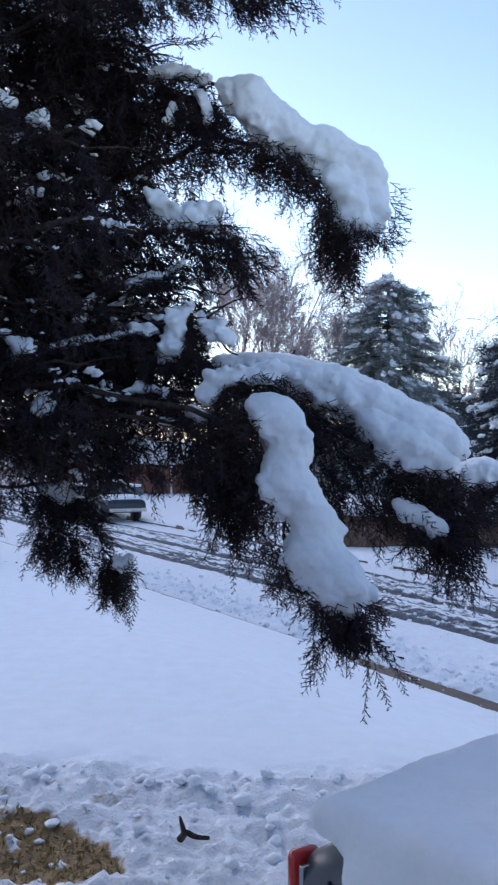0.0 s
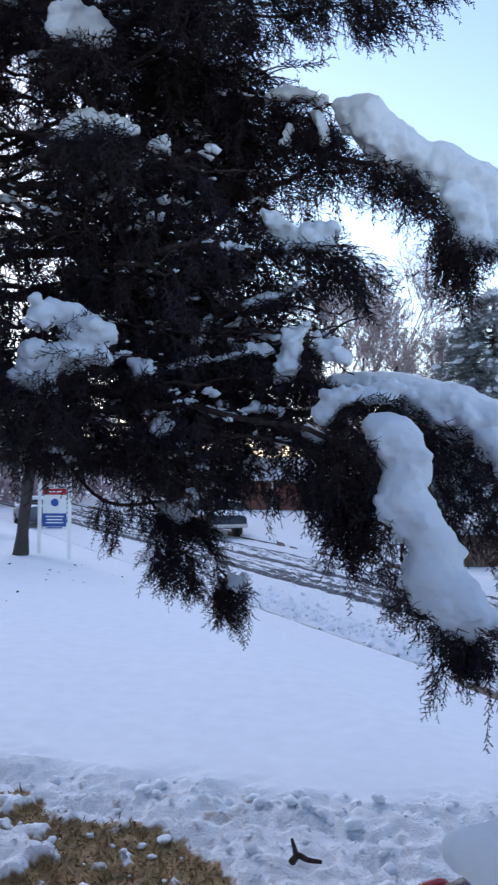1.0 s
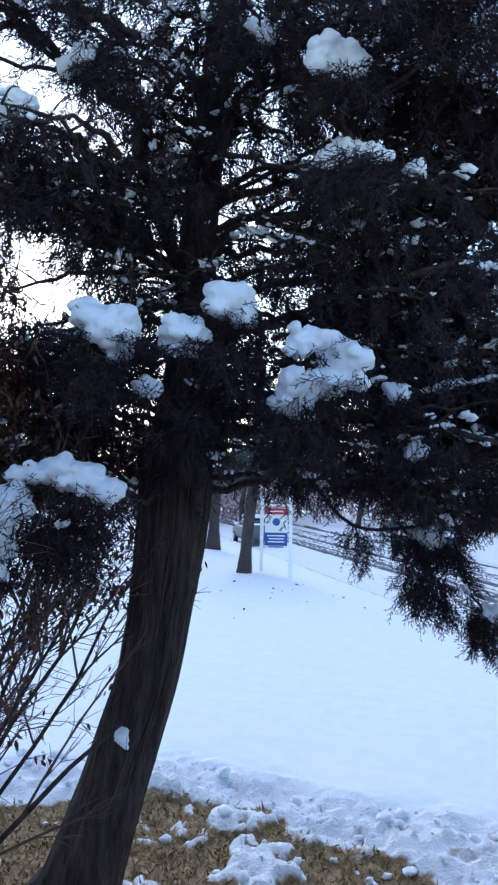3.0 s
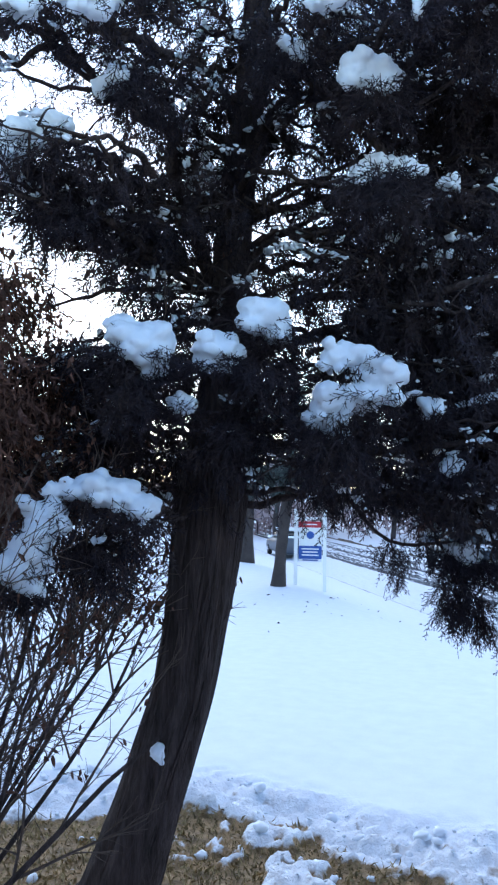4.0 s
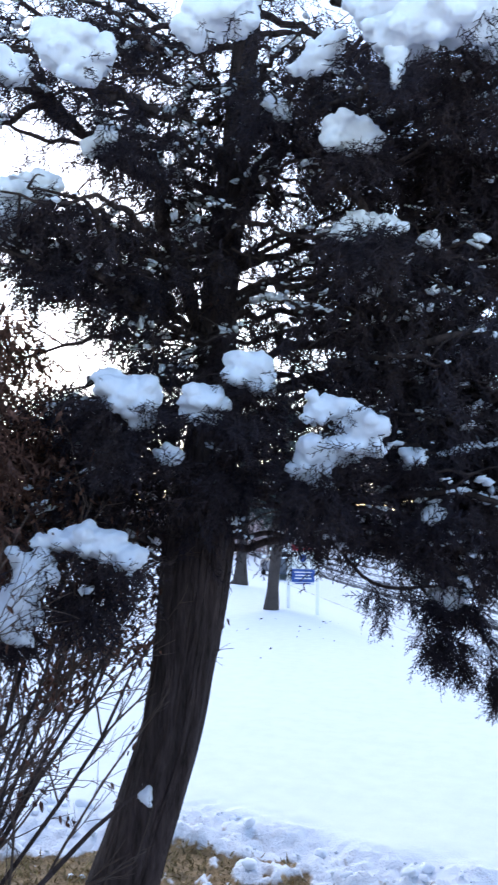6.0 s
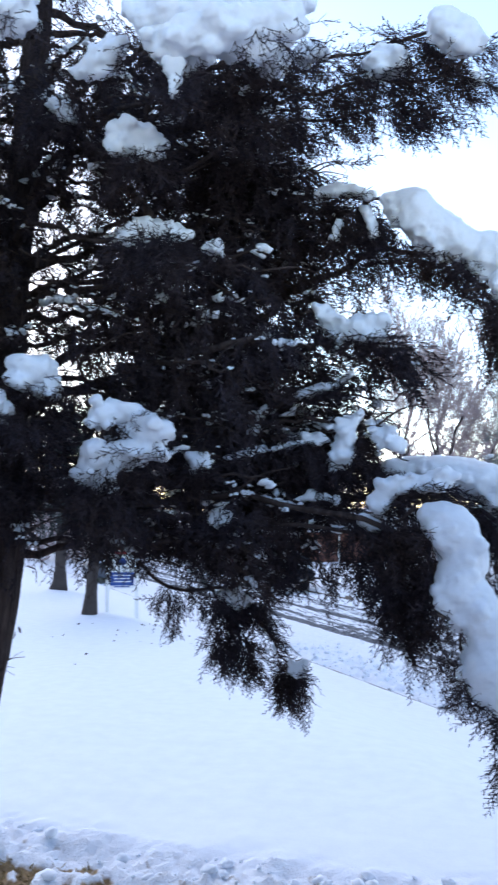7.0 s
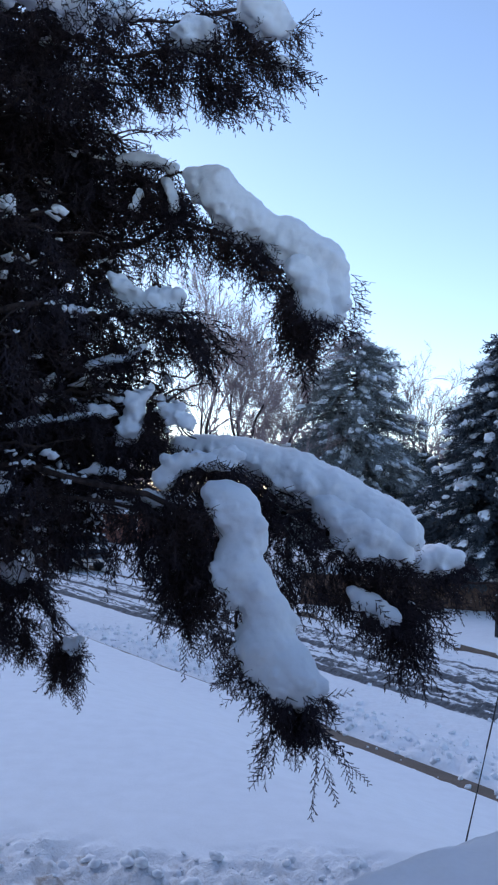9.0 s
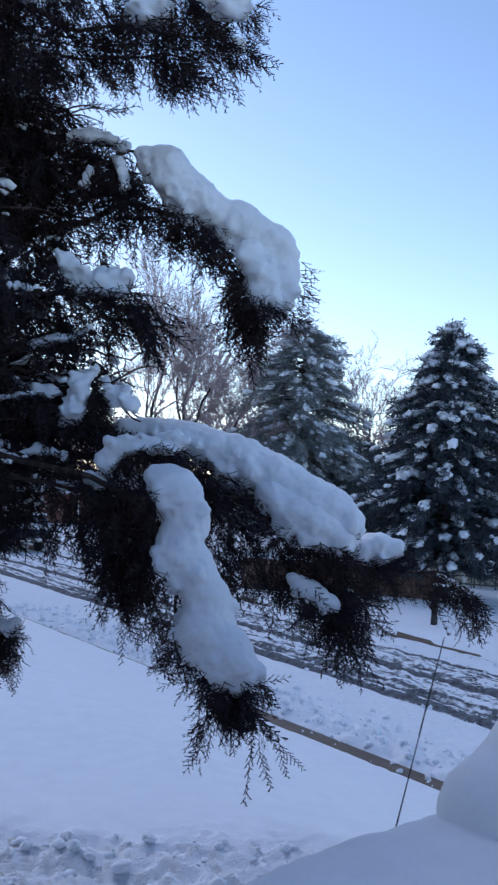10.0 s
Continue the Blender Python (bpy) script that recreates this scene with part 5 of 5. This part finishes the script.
def sprig(a, d, length, rad, level):
    pts = [a]
    for k in range(5):
        d = d + rng.normal(size=3) * 0.08 + np.array([0, 0, 0.015 if level == 0 else -0.01])
        d /= np.linalg.norm(d)
        pts.append(pts[-1] + d * length / 5)
    if level and pts[-1][0] > -2.25:
        return
    (stems if level == 0 else twigs).add(pts, np.linspace(rad, rad * 0.45, 6), 6 if level == 0 else 4)
    if level == 3:
        if pts[-1][2] > 1.75 - 0.4 * (pts[-1][0] + 3.0) and pts[-1][0] < -2.55 or rng.random() < 0.05:
            for k in range(3):
                lp.append(pts[-1 - k] + rng.normal(size=3) * 0.03)
                lw.append(rng.normal(size=3) * 0.5 + (0, 0, -1.0))
                ls.append(rng.uniform(0.03, 0.065))
        return
    for k in range((8, 6, 4)[level]):
        side = rng.normal(size=3)
        side -= d * np.dot(side, d)
        side /= np.linalg.norm(side)
        u = rng.integers(1 if level else 2, 6)
        ang = rng.uniform(0.3, 0.75)
        sprig(pts[u], d * math.cos(ang) + side * math.sin(ang), length * rng.uniform(0.32, 0.5), max(rad * 0.45, 0.0022), level + 1)


for k in range(21):
    az = rng.uniform(-0.9, 2.6)
    lean = rng.uniform(0.08, 0.75)
    sprig(np.array([-3.62, 3.75, 0.0]) + rng.normal(size=3) * (0.13, 0.13, 0), np.array([math.cos(az) * lean, math.sin(az) * lean * 0.7, 1.0]), rng.uniform(1.7, 2.7), rng.uniform(0.01, 0.022), 0)
under(stems.done("stem", BARK), shrub)
tagged(under(twigs.done("twig", TWIG), shrub), kind="stuff")


def leaf_template(seed):
    r = np.random.default_rng(seed)
    c = r.normal() * 0.12
    return np.array([[[0, 0, 0], [0.35, 0.2, c], [0.5, 0.02, -c], [0.3, -0.18, c]], [[0.5, 0.02, -c], [0.35, 0.2, c], [0.75, 0.14, 0.1], [1.0, 0, 0.22]], [[0.5, 0.02, -c], [1.0, 0, 0.22], [0.72, -0.14, 0.1], [0.3, -0.18, c]]])


v, f = batch([leaf_template(k) for k in range(5)], np.array(lp), np.array(lw), np.array(ls))
tagged(under(mesh_object("withered_leaf", v, f, BRONZE, shade=False), shrub), "curled bronze leaves", kind="stuff")

dp = np.stack([rng.uniform(-3.75, -2.75, 6000), rng.uniform(3.3, 4.1, 6000), rng.uniform(1.75, 3.6, 6000)], -1)
ok = (vnoise(dp[:, 0] * 1.6, dp[:, 2], 3.0, 95, 2) > 0.06 - 0.34 * smooth(2.2, 2.8, dp[:, 2])) & (dp[:, 0] < -2.68 - 0.25 * np.abs(dp[:, 2] - 2.4))
dp = dp[ok]
v, f = batch(TUFTS, dp, rng.normal(size=dp.shape) * 0.45 + (0, 0, -1.0), rng.uniform(0.07, 0.15, len(dp)))
more = rng.random(len(dp)) < 0.45
v2, f2 = batch([leaf_template(k) for k in range(5)], dp[more] + rng.normal(size=(more.sum(), 3)) * 0.05, rng.normal(size=(more.sum(), 3)) * 0.35 + (0, 0, -1.0), rng.uniform(0.04, 0.085, more.sum()))
tagged(under(mesh_object("hanging_leaf", v2, f2, RUSSET, shade=False), shrub), "drooping russet dead leaves", kind="stuff")
tagged(under(mesh_object("dry_foliage", v, f, BRONZE, shade=False), shrub), "dull brown dry foliage", kind="stuff")

# ---- dead grass and clods of snow round the foot of the cedar ----
x, y = rng.uniform(-6.0, -0.4, 60000), rng.uniform(3.6, 7.4, 60000)
ok = bare_patch(x, y) > rng.uniform(0.25, 0.9, len(x))
x, y = x[ok], y[ok]
p = np.stack([x, y, ground_height(x, y) - 0.01], -1)
d = rng.normal(size=p.shape) * 0.8 + (0, 0, 0.42)
size = rng.uniform(0.025, 0.075, len(p))
d /= np.linalg.norm(d, axis=1)[:, None]
side = np.cross(d, rng.normal(size=p.shape))
side /= np.linalg.norm(side, axis=1)[:, None]
w = 0.0022
bend = rng.normal(size=p.shape) * 0.25 * size[:, None]
q = np.stack([p - side * w, p + side * w, p + d * size[:, None] * 0.6 + side * w * 0.8, p + d * size[:, None] + bend], 1).reshape(-1, 3)
tagged(mesh_object("grass", q, np.arange(len(q)).reshape(-1, 4), STRAW, shade=False), "matted straw-coloured dead grass", "grass", kind="stuff")

clods = Blobs()
r = random.Random(12)
count = 0
while count < 430:
    x, y = r.uniform(-5.0, 1.6), r.uniform(4.2, 7.6)
    line = float(np.interp(x, [-5, -3.5, -1.6, 0.3, 1.6], [7.1, 7.5, 7.0, 6.8, 6.7]))
    if y > line or r.random() > 0.35 + 0.65 * (float(vnoise(x, y, 1.2, 91, 2)) > 0):
        continue
    s = 0.01 + 0.045 * r.random() ** 3
    if float(bare_patch(x, y)) > 0.5 and r.random() < 0.75:
        continue
    m = Matrix.Translation((x, y, float(ground_height(x, y)) + s * 0.35)) @ Euler((r.uniform(-0.4, 0.4), r.uniform(-0.4, 0.4), r.uniform(0, 6))).to_matrix().to_4x4() @ Matrix.Diagonal((s * r.uniform(0.8, 1.5), s, s * r.uniform(0.5, 0.8), 1))
    clods.add(m, 2, 0.12)
    count += 1
tagged(clods.done("snow_clod", SNOW), "loose clods of kicked-up snow on the lawn", "snow", kind="stuff")

# crumbled snow pushed up along the kerb and between the ruts
ridge = Blobs()
count = 0
while count < 1100:
    s = r.uniform(7.5, 24)
    n = r.choice((r.gauss(10.0, 0.4), r.gauss(10.3, 0.7), r.uniform(9.0, 9.4), r.uniform(12.2, 17.5)))
    if not 8.95 < n < 17.6 or (n < 9.45 and (r.random() < 0.88 or s > 13)) or float(ruts(np.array(n), np.array(s))) > 0.3:
        continue
    x, y, _ = place(n, s)
    b = 0.015 + 0.055 * r.random() ** 2.5 * (1.0 if n < 12 else 0.6)
    if n > 9.45:
        z = float(road_height(np.array(x), np.array(y), np.array(n), np.array(s)))
    else:
        z, b = -1.03 - 0.04 * (n > 9.3), b * 0.6
    m = Matrix.Translation((x, y, z + b * 0.25)) @ Euler((r.uniform(0, 6), r.uniform(0, 6), r.uniform(0, 6))).to_matrix().to_4x4() @ Matrix.Diagonal((b * r.uniform(0.8, 1.6), b, b * r.uniform(0.6, 1.0), 1))
    ridge.add(m, 2 if b > 0.03 else 1, 0.2)
    count += 1
tagged(ridge.done("snow_clod", SNOW), "crumbled ploughed snow along the kerb and on the road", "snow", kind="stuff")

lx, ly = rng.uniform(-9.5, -4.5, 34), rng.uniform(15, 24.5, 34)
lp = np.stack([lx, ly, ground_height(lx, ly) + 0.015], -1)
v, f = batch([leaf_template(k) for k in range(5)], lp, rng.normal(size=lp.shape) * (1, 1, 0.2), rng.uniform(0.04, 0.1, 34))
tagged(mesh_object("fallen_leaf", v, f, BARK, shade=False), "dark leaf litter scattered on the snow", "leaves", kind="stuff")

stick = Tubes()
stick.add(spline([(-0.4, 5.62, 0.0), (-0.36, 5.6, 0.05), (-0.3, 5.58, 0.035), (-0.22, 5.6, 0.02)], 4), np.linspace(0.024, 0.012, 13), 7, 0.1)
stick.add(spline([(-0.37, 5.6, 0.04), (-0.385, 5.6, 0.1), (-0.4, 5.6, 0.15)], 3), np.linspace(0.02, 0.008, 7), 7, 0.1)
tagged(stick.done("broken_branch", BARK), "short dark broken branch lying in the snow", "branch")

# ---- unseen wall and roof added behind the camera to shade the near snow ----
shade_block = thing("porch_house", "unseen plain beige wall, roof and deck added behind the camera as shade", "house", (0.0, -1.7, 0.3))
part("wall", box((14.0, 0.2, 3.4), (0, 0, 1.7), 0.01), SIDING, shade_block)
part("porch_roof", box((14.0, 1.3, 0.15), (0, 0.55, 3.4), 0.01), WOOD, shade_block)
part("porch_deck", box((3.0, 2.4, 0.5), (-0.6, 1.1, 0.25), 0.02), CONCRETE, shade_block)
